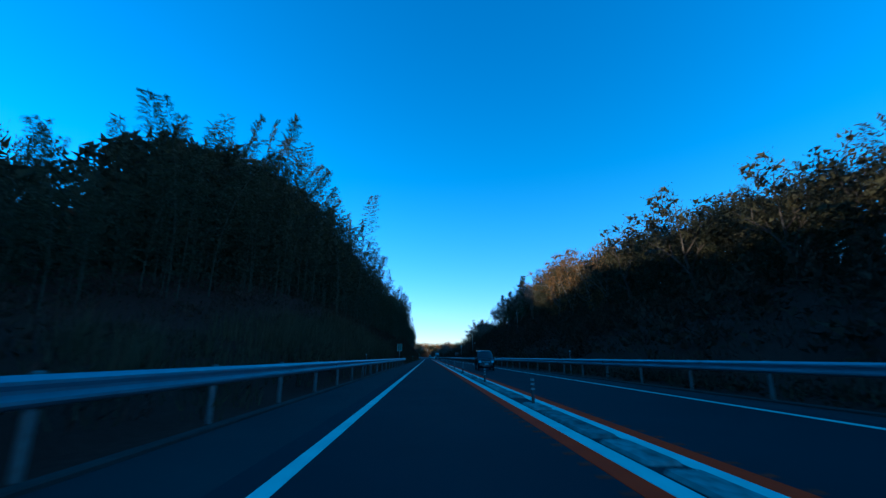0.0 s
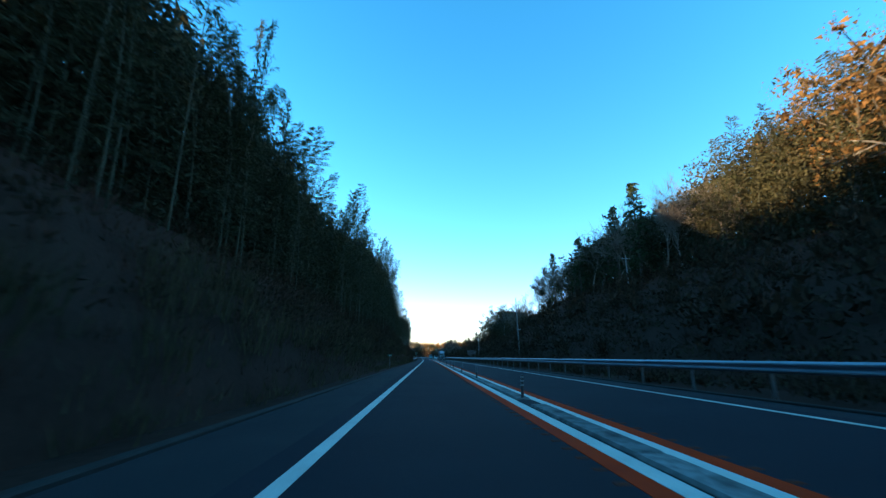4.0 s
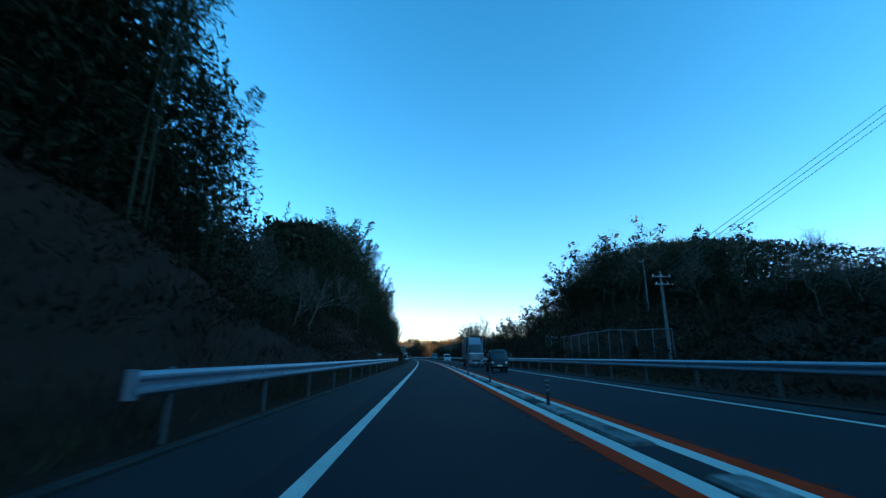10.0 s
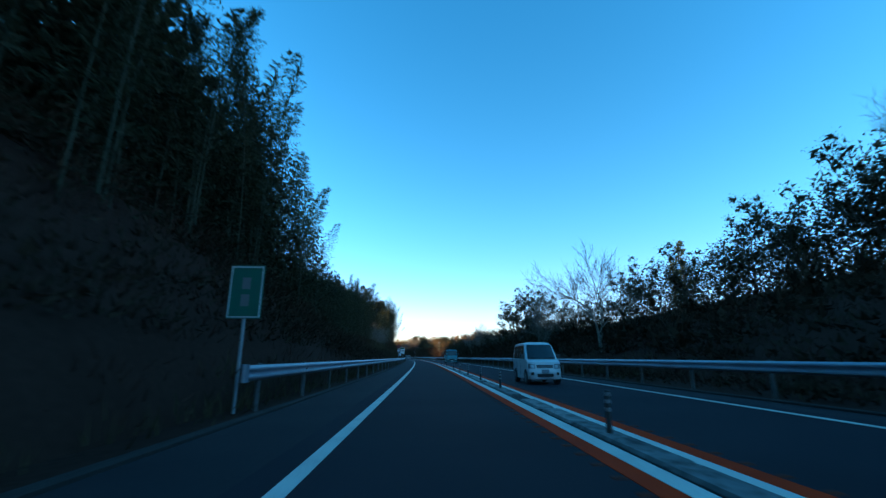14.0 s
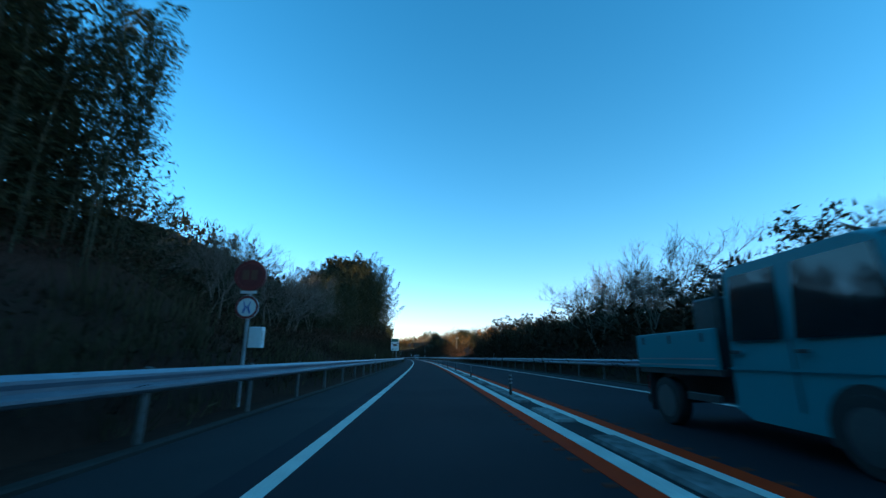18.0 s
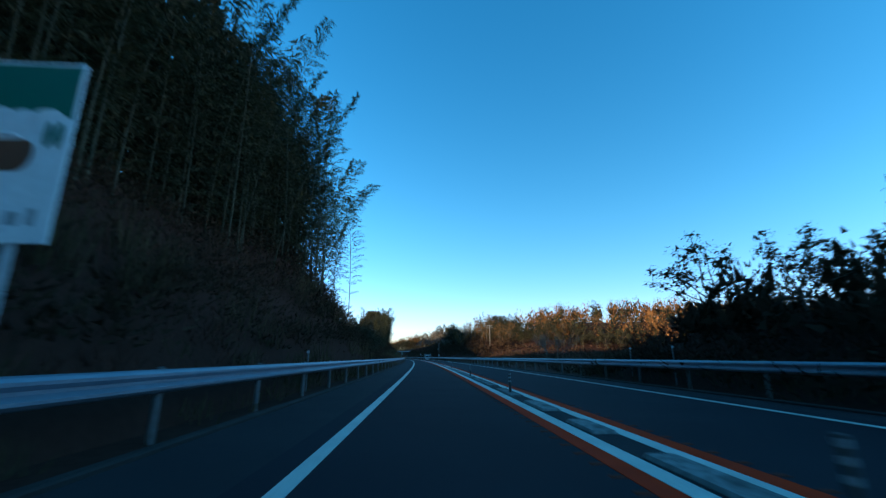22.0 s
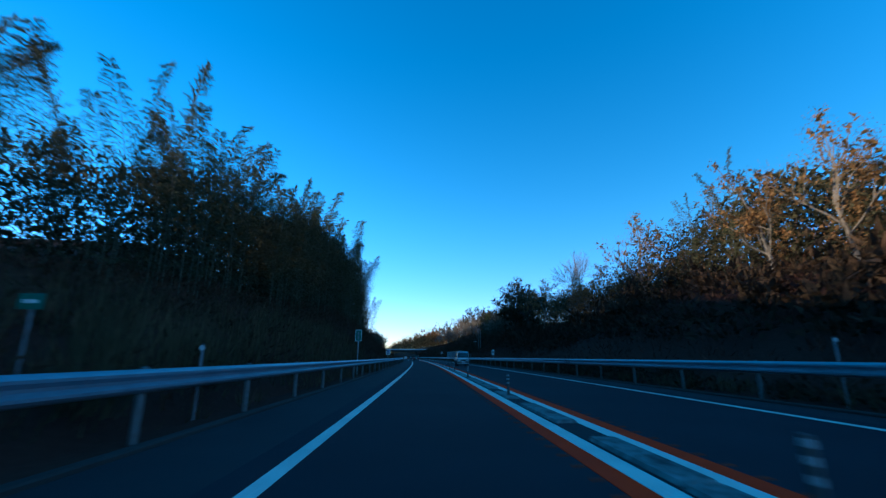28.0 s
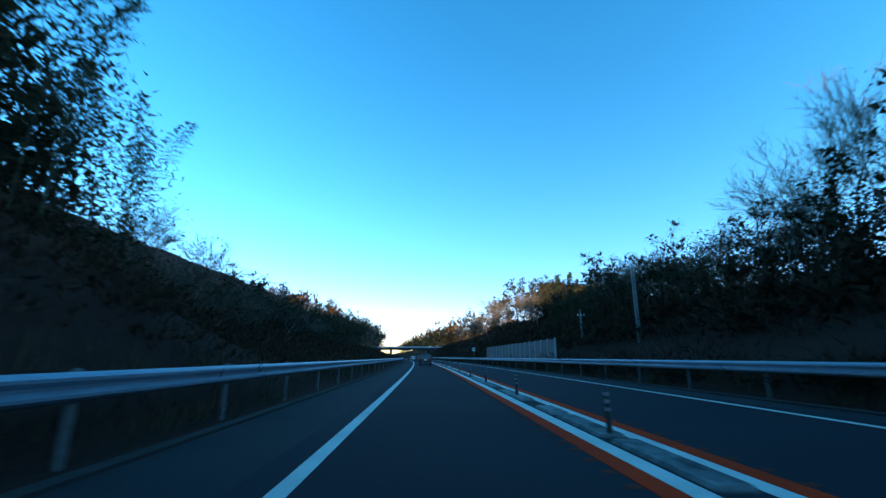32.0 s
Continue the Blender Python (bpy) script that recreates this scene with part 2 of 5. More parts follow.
def slab(lat0, lat1, z0, z1):
    return [(lat0, z0), (lat0, z1), (lat1, z1), (lat1, z0)]


# ---- the wood's edge on both sides: s, distance from the line, height of the tree tops ----
LEFT = [(-120, 14, 10), (0, 13, 7), (12, 13, 7.5), (16, 13, 9), (20, 13, 12), (26, 13, 17), (40, 12.5, 22), (60, 12, 23), (80, 11, 22), (110, 11, 22), (140, 10.5, 21), (160, 10, 23),
        (180, 10, 27), (192, 10, 24), (203, 9.5, 20), (213, 9, 18), (219, 9, 14), (225, 9.5, 8.5), (231, 9.5, 9), (237, 9.5, 11.5), (244, 9, 16), (252, 9, 18), (262, 9, 18.5), (270, 9, 18.5), (283, 9, 19), (290, 9, 20),
        (299, 9, 19), (304, 9, 17), (311, 9, 14.5), (319, 9, 10.5), (335, 9.5, 11), (350, 10.5, 14), (368, 11.5, 14.5), (376.5, 11.4, 15.2), (380.5, 12, 10), (395, 12, 10.5), (410, 12, 11), (425, 12, 13.5),
        (440, 12, 19), (455, 11, 23), (470, 10, 26), (483, 9.5, 23), (488, 9.5, 5.9), (530, 10, 6.2), (545, 12, 5.5), (560, 12, 8), (574, 11, 12.5),
        (590, 11, 16), (610, 11, 19), (625, 11, 21), (640, 11, 20), (651, 11, 16.5), (656, 11, 12.5), (659.5, 11, 8.5), (664, 11.5, 7), (680, 12, 7), (720, 14, 8), (760, 17, 13),
        (820, 16, 15), (900, 15, 14), (1100, 16, 18), (1400, 16, 18)]
RIGHT = [(-120, 24, 12), (0, 26, 14), (30, 28, 17), (48, 29.5, 19.8), (62, 30, 20.5), (90, 31, 23), (120, 32, 26), (150, 32, 27), (180, 33, 29), (200, 34, 28), (211, 34, 24),
         (217, 35, 15), (229, 36, 9), (245, 36, 15), (260, 35, 20), (275, 35, 23), (290, 33, 24.5), (301, 32, 20.5), (308, 31, 17.5), (315, 28, 14), (330, 22, 11),
         (345, 15, 7.5), (360, 14, 7), (380, 15, 7), (400, 15, 7), (425, 14, 7), (433, 13, 8), (437, 13, 6), (445, 13.5, 5.4), (455, 14, 6.6), (464, 14, 7), (468, 16, 5.5), (474, 42, 6), (485, 100, 8),
         (520, 64, 6), (535, 52, 7), (545, 46, 9.5), (558, 32, 12.3), (566, 26, 12), (580, 22, 14), (592, 22, 17), (600, 22, 16), (605, 22, 13.5), (618, 22, 12.5), (630, 21, 12),
         (637, 20.5, 13.5), (642, 20, 15), (649, 20, 16.3), (654, 20.5, 12.5), (660, 20.5, 11), (670, 20.5, 12), (683, 21, 12.5), (700, 24, 14), (720, 27, 16),
         (765, 30, 24.5), (800, 32, 26.5), (830, 30, 24), (900, 22, 18), (1100, 20, 18), (1400, 20, 18)]


def edge(side, s):
    """Distance of the wood's edge, height of its tops, height of the ground under it."""
    rows = LEFT if side < 0 else RIGHT
    ss = [r[0] for r in rows]
    x, h = float(np.interp(s, ss, [r[1] for r in rows])), float(np.interp(s, ss, [r[2] for r in rows]))
    tree = min(17.0, max(4.0, 0.68 * h)) if side < 0 else min(14.0, max(4.5, 0.6 * h))
    return x, h, h - tree


def ground_z(s, lat):
    a = abs(lat)
    side = -1 if lat < 0 else 1
    x, h, base = edge(side, s)
    foot = 4.8 if side < 0 else (10.8 if x < 20 else 10.8 + min(4.0, (x - 20) * 0.4))
    if a <= foot:
        return -0.06
    rough = 0.5 * noise.noise((s * 0.09, lat * 0.13, 3.1)) + 0.15 * noise.noise((s * 0.5, lat * 0.5, 1.7))
    if a < x + 1:
        u = (a - foot) / (x + 1 - foot)
        return -0.02 + base * (u ** 0.85) + rough * min(1.0, (a - foot) * 0.5)
    u = min(1.0, (a - x - 1) / 48)
    # mostly unseen rise added behind the left wood; its heights block the sun
    shade_ridge = float(np.interp(s, [-60, -10, 5, 30, 42, 60, 85, 102, 116, 200, 216, 246, 258, 275, 310, 335, 400, 450, 476, 488, 522, 538, 575, 590, 612, 632, 650, 690, 735, 900],
                            [14, 18, 20, 20, 13, 10, 12, 24, 34, 34, 29, 29, 28, 21, 21, 13, 11, 22, 20, 0, 0, 8, 10, 8, 8, 12, 19, 22, 22, 24])) if side < 0 else 0.0
    rise = float(np.interp(s, [470, 490, 565, 605], [0.22, 0.07, 0.07, 0.22])) if side < 0 else float(np.interp(s, [460, 478, 540, 565], [0.22, 0.03, 0.03, 0.22]))
    return base + max(rise * min(a - x - 1, 30), shade_ridge * u * u * (3 - 2 * u)) + rough + 0.02 * max(0, min(a - x - 31, 400))


# ---- ground and road ----
def ground():
    lats = [-1500, -900, -500, -300, -200, -140, -100, -75, -58, -46, -38, -31, -26, -22, -19, -16.5, -14.5, -13, -11.7, -10.6, -9.6, -8.7, -7.9,
            -7.2, -6.5, -5.9, -5.3, -4.8, -3.6, 9.3, 10.8, 11.4, 12.2, 13.2, 14.5, 16, 18, 20.5, 23, 26, 29, 32, 35, 38, 42, 47, 54, 64, 80, 100, 130, 170, 240, 350,
            600, 1000, 1800]
    ss = list(np.arange(-400, -60, 40)) + list(np.arange(-60, 800, 4.0)) + list(np.arange(800, 1400, 20)) + [1500, 1700, 2000, 2500]
    v = []
    for s in ss:
        for lat in lats:
            v.append(at(s, lat, ground_z(s, lat)))
    n = len(lats)
    f = [(i * n + j, i * n + j + 1, (i + 1) * n + j + 1, (i + 1) * n + j) for i in range(len(ss) - 1) for j in range(n - 1)]
    ob = new("ground", mesh_of("ground", v, f, SOIL, True))
    return tagged(ob, "brown leaf-littered earth of the wooded cutting", "ground", kind="structure")


ground()
R0, R1 = -120.0, 1400.0
road = tagged(new("road", strip("road", ASPHALT, R0, R1, slab(-1.9, 8.5, -0.3, 0.0))), "dark two-lane asphalt expressway, worn smooth", "road", kind="structure")
for name, a, b in (("shoulder_left", -3.55, -1.9), ("shoulder_right", 8.5, 9.5)):
    tagged(new(name, strip(name, SHOULDER, R0, R1, slab(a, b, -0.3, -0.006))), "grey older asphalt shoulder beside the lane", "road shoulder", kind="structure")
for name, a, b in (("verge_kerb_left", -3.75, -3.55), ("verge_kerb_right", 9.5, 9.7)):
    tagged(new(name, strip(name, KERB, R0, R1, [(a, -0.3), (a, 0.04), (a + 0.03, 0.06), (b - 0.03, 0.06), (b, 0.04), (b, -0.3)])),
           "low weathered concrete kerb at the road's edge", "kerb", kind="structure")
LINES = (("edge_line_left", WHITE_PAINT, -1.5, -1.3), ("median_line_orange", ORANGE_PAINT, 2.01, 2.28), ("median_line_white", WHITE_PAINT, 2.29, 2.54),
         ("median_line_white_far", WHITE_PAINT, 3.04, 3.28), ("median_line_orange_far", ORANGE_PAINT, 3.29, 3.56), ("edge_line_right", WHITE_PAINT, 7.85, 8.03))
for name, mat, a, b in LINES:
    tagged(new(name, strip(name, mat, R0, 1000, [(a, 0.0), (a, 0.005), (b, 0.005), (b, 0.0)])),
           "continuous " + ("orange" if mat == ORANGE_PAINT else "white") + " painted line along the asphalt", "road marking", kind="structure")


def rumble(lat0, lat1):
    """Short dark grooved ribs along the orange line."""
    b = Build()
    for s in np.arange(-20, 700, 0.55):
        h = heading(s)
        ax, c = Vector((-math.sin(h), math.cos(h), 0)), at(s, (lat0 + lat1) / 2, 0)
        sx = Vector((math.cos(h), math.sin(h), 0)) * (lat1 - lat0) / 2
        pts = [c - sx - ax * 0.04, c + sx - ax * 0.04, c + sx + ax * 0.04, c - sx + ax * 0.04]
        top = [p + Vector((0, 0, 0.012)) + (c - p) * 0.2 for p in pts]
        b.add(pts + top, [(4, 5, 6, 7), (0, 1, 5, 4), (1, 2, 6, 5), (2, 3, 7, 6), (3, 0, 4, 7)])
    return b


for name, a, b in (("rumble_strip", 1.83, 2.0), ("rumble_strip_far", 3.57, 3.73)):
    tagged(new(name, rumble(a, b).mesh(name, RIB)), "row of short grey rumble ribs beside the orange line", "rumble strip", kind="stuff")


# ---- guard rails ----
def rail_section(lat, side, top):
    """W-beam, its waves facing the road; side is +1 when the road lies towards higher lat."""
    pr = [(0, 0), (0.045, -0.02), (0.08, -0.06), (0.08, -0.1), (0.01, -0.155), (0.01, -0.195), (0.08, -0.25), (0.08, -0.29), (0.045, -0.33), (0, -0.35)]
    front = [(lat + side * d, top + z) for d, z in pr]
    return front + [(l - side * 0.012, z) for l, z in reversed(front)]


post_mesh = Build().tube([(0, 0, -0.35), (0, 0, 0.98)], 0.065, 10).tube([(0, 0, 0.97), (0, 0, 1.0), (0, 0, 1.02)], [0.07, 0.06, 0.02], 10).mesh("rail_post", POST_STEEL, True)


def guard_rail(s0, s1, lat, side, top, label):
    g = tagged(new("guard_rail"), label, "guard rail", group="roadside guard rails", kind="thing")
    g.matrix_basis = place(s0, lat)
    inv = g.matrix_basis.inverted()
    a = s0
    while a < s1 - 0.5:
        e = min(a + 24.0, s1)
        me = strip("beam", STEEL, a, e + (0.12 if e < s1 else 0), rail_section(lat, side, top + (0.002 if int(a / 24) % 2 else 0)), 4.0, closed=True)
        me.transform(inv)
        part("beam", me, g)
        a = e
    for s in np.arange(s0 + 1.0, s1, 4.0):
        part("post", post_mesh, g, m=inv @ place(s, lat - side * 0.08, top - 0.98 + 0.0))
    for s in (s0, s1):
        if -30 < s < 800:
            cap = Build().tube([(0, 0, -0.37), (0, 0, 0.02)], 0.1, 10).mesh("end_cap", STEEL, True)
            part("end_cap", cap, g, "rounded steel end terminal", inv @ place(s, lat - side * 0.02, top))
    return g


guard_rail(-80, 81, -4.1, 1, 1.02, "galvanised steel W-beam guard rail on round posts")
guard_rail(206, 261, -4.1, 1, 1.02, "short galvanised W-beam guard rail below the bamboo")
guard_rail(290, 626, -4.1, 1, 1.02, "long galvanised W-beam guard rail along the verge")
guard_rail(624.5, 900, -4.22, 1, 1.03, "overlapping galvanised W-beam guard rail section")
guard_rail(-80, 420, 10.3, -1, 1.08, "galvanised W-beam guard rail beside the oncoming lane")
guard_rail(420.2, 900, 10.3, -1, 1.08, "galvanised W-beam guard rail beside the oncoming lane")

# ---- flexible posts on the median ----
def median_post():
    e = tagged(new("delineator_post"), "dark flexible lane post with white reflective bands", "delineator", group="median delineator posts", kind="thing")
    part("base", Build().tube([(0, 0, 0.0), (0, 0, 0.02), (0, 0, 0.05)], [0.13, 0.125, 0.07], 14).mesh("base", RUBBER, True), e)
    part("tube", Build().tube([(0, 0, 0.04), (0, 0, 0.3), (0, 0, 0.66), (0, 0, 0.69), (0, 0, 0.7)], [0.048, 0.042, 0.042, 0.035, 0.01], 12).mesh("tube", POST_PLASTIC, True), e)
    for z in (0.38, 0.5, 0.61):
        part("band", Build().tube([(0, 0, z), (0, 0, z + 0.055)], 0.0445, 12).mesh("band", REFLECTIVE, True), e, "white reflective band")
    return e


POSTS = [-8, 1.5, 11.4, 21, 34, 45, 58, 68, 82, 93, 105, 116, 128, 134.5, 146, 157, 165.5, 178.5, 188, 202, 211, 221, 232, 243, 254, 265, 276, 287, 297, 303, 309.5, 316, 323, 335,
         347, 360, 374, 386, 398, 409.7, 420, 432, 443, 455, 468, 486, 502, 516, 530, 541, 552, 563, 574, 587, 598, 605, 610.5, 617, 625, 632, 639.5, 647, 654, 661, 668, 676,
         685, 694, 704, 716, 730, 745, 762, 780]
first = None
for s in POSTS:
    if first is None:
        first = median_post()
        first.matrix_basis = place(s, 2.79)
    else:
        copy_thing(first, place(s, 2.79, 0, random.uniform(0, 360)) @ pose(0, 0, 0, random.uniform(-2, 2), random.uniform(-2, 2), 0))


# ---- plants ----
def leaves(centres, direc, length, width, r):
    """Thin triangular leaves at the given places."""
    n = len(centres)
    d = direc / (np.linalg.norm(direc, axis=1, keepdims=True) + 1e-9)
    w = np.cross(d, r.normal(size=(n, 3)))
    w /= np.linalg.norm(w, axis=1, keepdims=True) + 1e-9
    ln, wd = (length * r.uniform(0.7, 1.3, (n, 1))), (width * r.uniform(0.7, 1.3, (n, 1)))
    return np.stack([centres - w * wd / 2, centres + w * wd / 2, centres + d * ln], axis=1)


def bamboo_clump(seed, culms, nodes=32, per=8, leaf=(0.3, 0.052), bow=1.0, low=0.14, toward=None):
    """Culms that arch at the top; at each node two flat branches rise and droop, leafed on both sides like a feather."""
    r = np.random.default_rng(seed)
    e = tagged(new("bamboo_clump"), "tall bamboo clump with dim culms and feathery drooping tips" if culms > 1 else "lone arching bamboo culm with feathery leaves",
               "bamboo", group="roadside bamboo", kind="thing")
    for c in range(culms):
        h = 13 * r.uniform(0.74, 1.04)
        x0, y0 = r.normal(0, 0.8 if culms > 1 else 0.1, 2)
        ang, lean = r.uniform(0, 2 * math.pi) if toward is None else toward, (r.uniform(0.6, 2.4) if toward is None else 1.0) * bow
        arch, sag = (2.6, 0.015) if toward is None else (1.6, 0.0)
        ts = np.linspace(0, 1, 9)

        def point(t):
            return np.array([x0 + math.cos(ang) * lean * t ** arch, y0 + math.sin(ang) * lean * t ** arch, h * (t - sag * t ** 5 * lean) - 0.4])
        part("culm", Build().tube([point(t) for t in ts], [0.038 * (1 - 0.9 * t) + 0.004 for t in ts], 5).mesh("culm", BAMBOO_CULM, True), e)
        cs, ds, ws = [], [], []
        fan = r.uniform(0, 2 * math.pi)
        ks = np.linspace(0.12, 1, per)
        for i, t in enumerate(low + (1 - low) * np.linspace(0, 1, nodes) ** 0.72):
            p, up = point(t), point(min(1, t + 0.02)) - point(t - 0.02)
            up = up / np.linalg.norm(up)
            for side in (0, math.pi):
                a = fan + side + r.normal(0, 0.4 if t > 0.5 else 1.0)
                ln = (1.25 * min(1.0, (1.05 - t) * 2.4) ** 0.8 + 0.16) * r.uniform(0.75, 1.2)
                out = np.array([math.cos(a), math.sin(a), 0])
                d = out * 0.78 + up * 0.68
                tip = out * 0.9 - np.array([0, 0, 0.25])
                flank = np.cross(d, up)
                for turn in (-1, 1):
                    q = p + d * (ln * ks)[:, None] - np.array([0, 0, 0.34]) * (ks * ks * ln)[:, None] + r.normal(0, 0.03, (per, 3))
                    cs.append(q)
                    ds.append(d * (1 - ks)[:, None] + tip * ks[:, None] + (flank * 0.45 + up * 0.35) * turn + np.array([0, 0, -0.22]) + r.normal(0, 0.2, (per, 3)))
                    ws.append(1.15 - 0.4 * ks)
        size = np.concatenate(ws)[:, None]
        part("crown", soup("crown", leaves(np.concatenate(cs), np.concatenate(ds), leaf[0] * size, leaf[1] * size, r), BAMBOO_LEAF), e)
    return e


def limbs(r, trunk_h, spread, levels, thin, out, tips, start=None, direc=None, length=None, radius=None, level=0):
    """Grows branches into the Build out; the last ones leave their ends in tips."""
    p = np.array(start)
    d = np.array(direc)
    pts, n = [p], (3 if level < 2 else 2)
    for i in range(n):
        d = d + r.normal(0, 0.12 + 0.03 * level, 3) + np.array([0, 0, 0.05])
        d /= np.linalg.norm(d)
        p = p + d * length / n
        pts.append(p)
    out.tube([tuple(q) for q in pts], [radius * (1 - 0.5 * i / n) for i in range(n + 1)], 6 if level == 0 else 3)
    if level >= levels:
        tips.append((pts[-1], d))
        tips.append((pts[-2], d))
        return
    kids = 4 if level < 1 else 3
    for k in range(kids):
        u = r.uniform(0.45, 1.0)
        i = min(n - 1, int(u * n))
        q = pts[i] + (pts[i + 1] - pts[i]) * (u * n - i)
        side = r.normal(0, 1, 3)
        side -= d * side.dot(d)
        side /= np.linalg.norm(side)
        dd = d * (1 - spread * 0.45) + side * spread
        dd[2] += 0.15
        limbs(r, trunk_h, spread, levels, thin, out, tips, q, dd / np.linalg.norm(dd), length * r.uniform(0.55, 0.78), radius * 0.5 * thin, level + 1)
    dd = d + r.normal(0, 0.15, 3)
    limbs(r, trunk_h, spread, levels, thin, out, tips, pts[-1], dd / np.linalg.norm(dd), length * 0.7, radius * 0.5, level + 1)


def broad_tree(seed, leaf_mat, bark, name, label, dense=26, size=0.34):
    r = np.random.default_rng(seed)
    e = tagged(new(name), label, "tree", group="roadside " + name + "s", kind="thing")
    b, tips = Build(), []
    limbs(r, 5, 0.75, 2, 1.0, b, tips, (0, 0, -0.4), (r.normal(0, 0.06), r.normal(0, 0.06), 1), 5.2, 0.2)
    part("trunk", b.mesh("trunk", bark, True), e)
    for z in np.linspace(1.2, 5.0, 8):
        a = r.uniform(0, 2 * math.pi)
        tips.append((np.array([math.cos(a), math.sin(a), 0]) * r.uniform(0.6, 1.7) + np.array([0, 0, z]), np.array([0, 0, 0.1])))
    cs, ds, ss = [], [], []
    for p, d in tips:
        c = p + d * 0.3
        for share, lo, hi, grow in ((0.45, 0.0, 0.75, 1.5), (1.6, 0.6, 1.14, 0.44)):
            k = int(dense * share * r.uniform(0.7, 1.3))
            q = r.normal(0, 1, (k, 3))
            q /= np.linalg.norm(q, axis=1, keepdims=True)
            q *= r.uniform(lo, hi, (k, 1)) * np.array([0.95, 0.95, 0.75]) * r.uniform(0.75, 1.2)
            cs.append(c + q)
            ds.append(q * 0.3 + r.normal(0, 0.6, (k, 3)))
            ss.append(np.full((k, 1), size * grow))
    sz = np.concatenate(ss)
    part("crown", soup("crown", leaves(np.concatenate(cs), np.concatenate(ds), sz * 0.95, sz * 0.62, r), leaf_mat), e)
    return e


def bare_tree(seed):
    r = np.random.default_rng(seed)
    e = tagged(new("bare_tree"), "leafless deciduous tree with fine upswept twigs", "tree", group="bare winter trees", kind="thing")
    b, tips = Build(), []
    limbs(r, 5, 0.6, 3, 0.95, b, tips, (0, 0, -0.4), (r.normal(0, 0.05), r.normal(0, 0.05), 1), 4.4, 0.15)
    part("trunk", b.mesh("trunk", PALE_BARK, True), e)
    cs, ds = [], []
    for p, d in tips:
        k = 6
        q = d + r.normal(0, 0.42, (k, 3)) + np.array([0, 0, 0.3])
        cs.append(p + r.normal(0, 0.04, (k, 3)))
        ds.append(q)
        u = r.uniform(0.25, 0.75, (k, 1))
        cs.append(p + q / np.linalg.norm(q, axis=1, keepdims=True) * u)
        ds.append(q + r.normal(0, 0.5, (k, 3)) + np.array([0, 0, 0.2]))
    part("crown", soup("crown", leaves(np.concatenate(cs), np.concatenate(ds), 0.85, 0.021, r), PALE_BARK), e)
    return e


def conifer(seed):
    r = np.random.default_rng(seed)
    e = tagged(new("conifer"), "dark narrow evergreen conifer with layered boughs", "tree", group="roadside conifers", kind="thing")
    part("trunk", Build().tube([(0, 0, -0.4), (0.05, 0, 4), (0, 0.05, 8), (0, 0, 11.6)], [0.17, 0.13, 0.07, 0.015], 7).mesh("trunk", BARK, True), e)
    cs, ds = [], []
    for z in np.linspace(1.4, 11.6, 34):
        reach = 2.1 * (1 - (z / 12.0)) ** 0.75 + 0.15
        for _ in range(5):
            a = r.uniform(0, 2 * math.pi)
            ln = reach * r.uniform(0.65, 1.15)
            o = np.array([math.cos(a), math.sin(a), 0])
            for k in np.linspace(0.2, 1, 7):
                cs.append(np.array([0, 0, z]) + o * ln * k + np.array([0, 0, -0.22 * k * ln]) + r.normal(0, 0.09, 3))
                ds.append(o * 0.6 + r.normal(0, 0.6, 3) + np.array([0, 0, -0.15]))
    part("crown", soup("crown", leaves(np.array(cs), np.array(ds), 0.42, 0.2, r), NEEDLES), e)
    return e


KINDS = {
    "bamboo": [lambda k=k: bamboo_clump(100 + k, 4) for k in range(6)],
    "culm": [lambda k=k: bamboo_clump(140 + k, 1, 48, 10, (0.28, 0.042), 1.3, 0.25) for k in range(4)],
    "dark": [lambda k=k: broad_tree(200 + k, DARK_LEAF, BARK, "evergreen_tree", "dark glossy evergreen broadleaf tree with dense uneven crown", 26, 0.35) for k in range(4)],
    "brown": [lambda k=k: broad_tree(230 + k, BROWN_LEAF, PALE_BARK, "autumn_tree", "tall pale-trunked tree with thin russet leaves", 44, 0.23) for k in range(3)],
    "bare": [lambda k=k: bare_tree(260 + k) for k in range(4)],
    "conifer": [lambda k=k: conifer(290 + k) for k in range(2)],
}
TALL = {"bamboo": 12.6, "culm": 12.6, "dark": 10.5, "brown": 10.5, "bare": 12.3, "conifer": 11.6}
made = {}


behind = {}


def joined(kind, s, lat, tall):
    """A plant of the rows behind, kept for one mass of leaves and one of stems."""
    k = rng.integers(len(KINDS[kind]))
    f = tall / TALL[kind]
    m = place(s, lat, ground_z(s, lat), rng.uniform(0, 360), max(f, 0.55) * rng.uniform(0.9, 1.15), f)
    for o in made[kind, k].children:
        me = o.data
        behind.setdefault(me.materials[0].name, []).append((me, m))


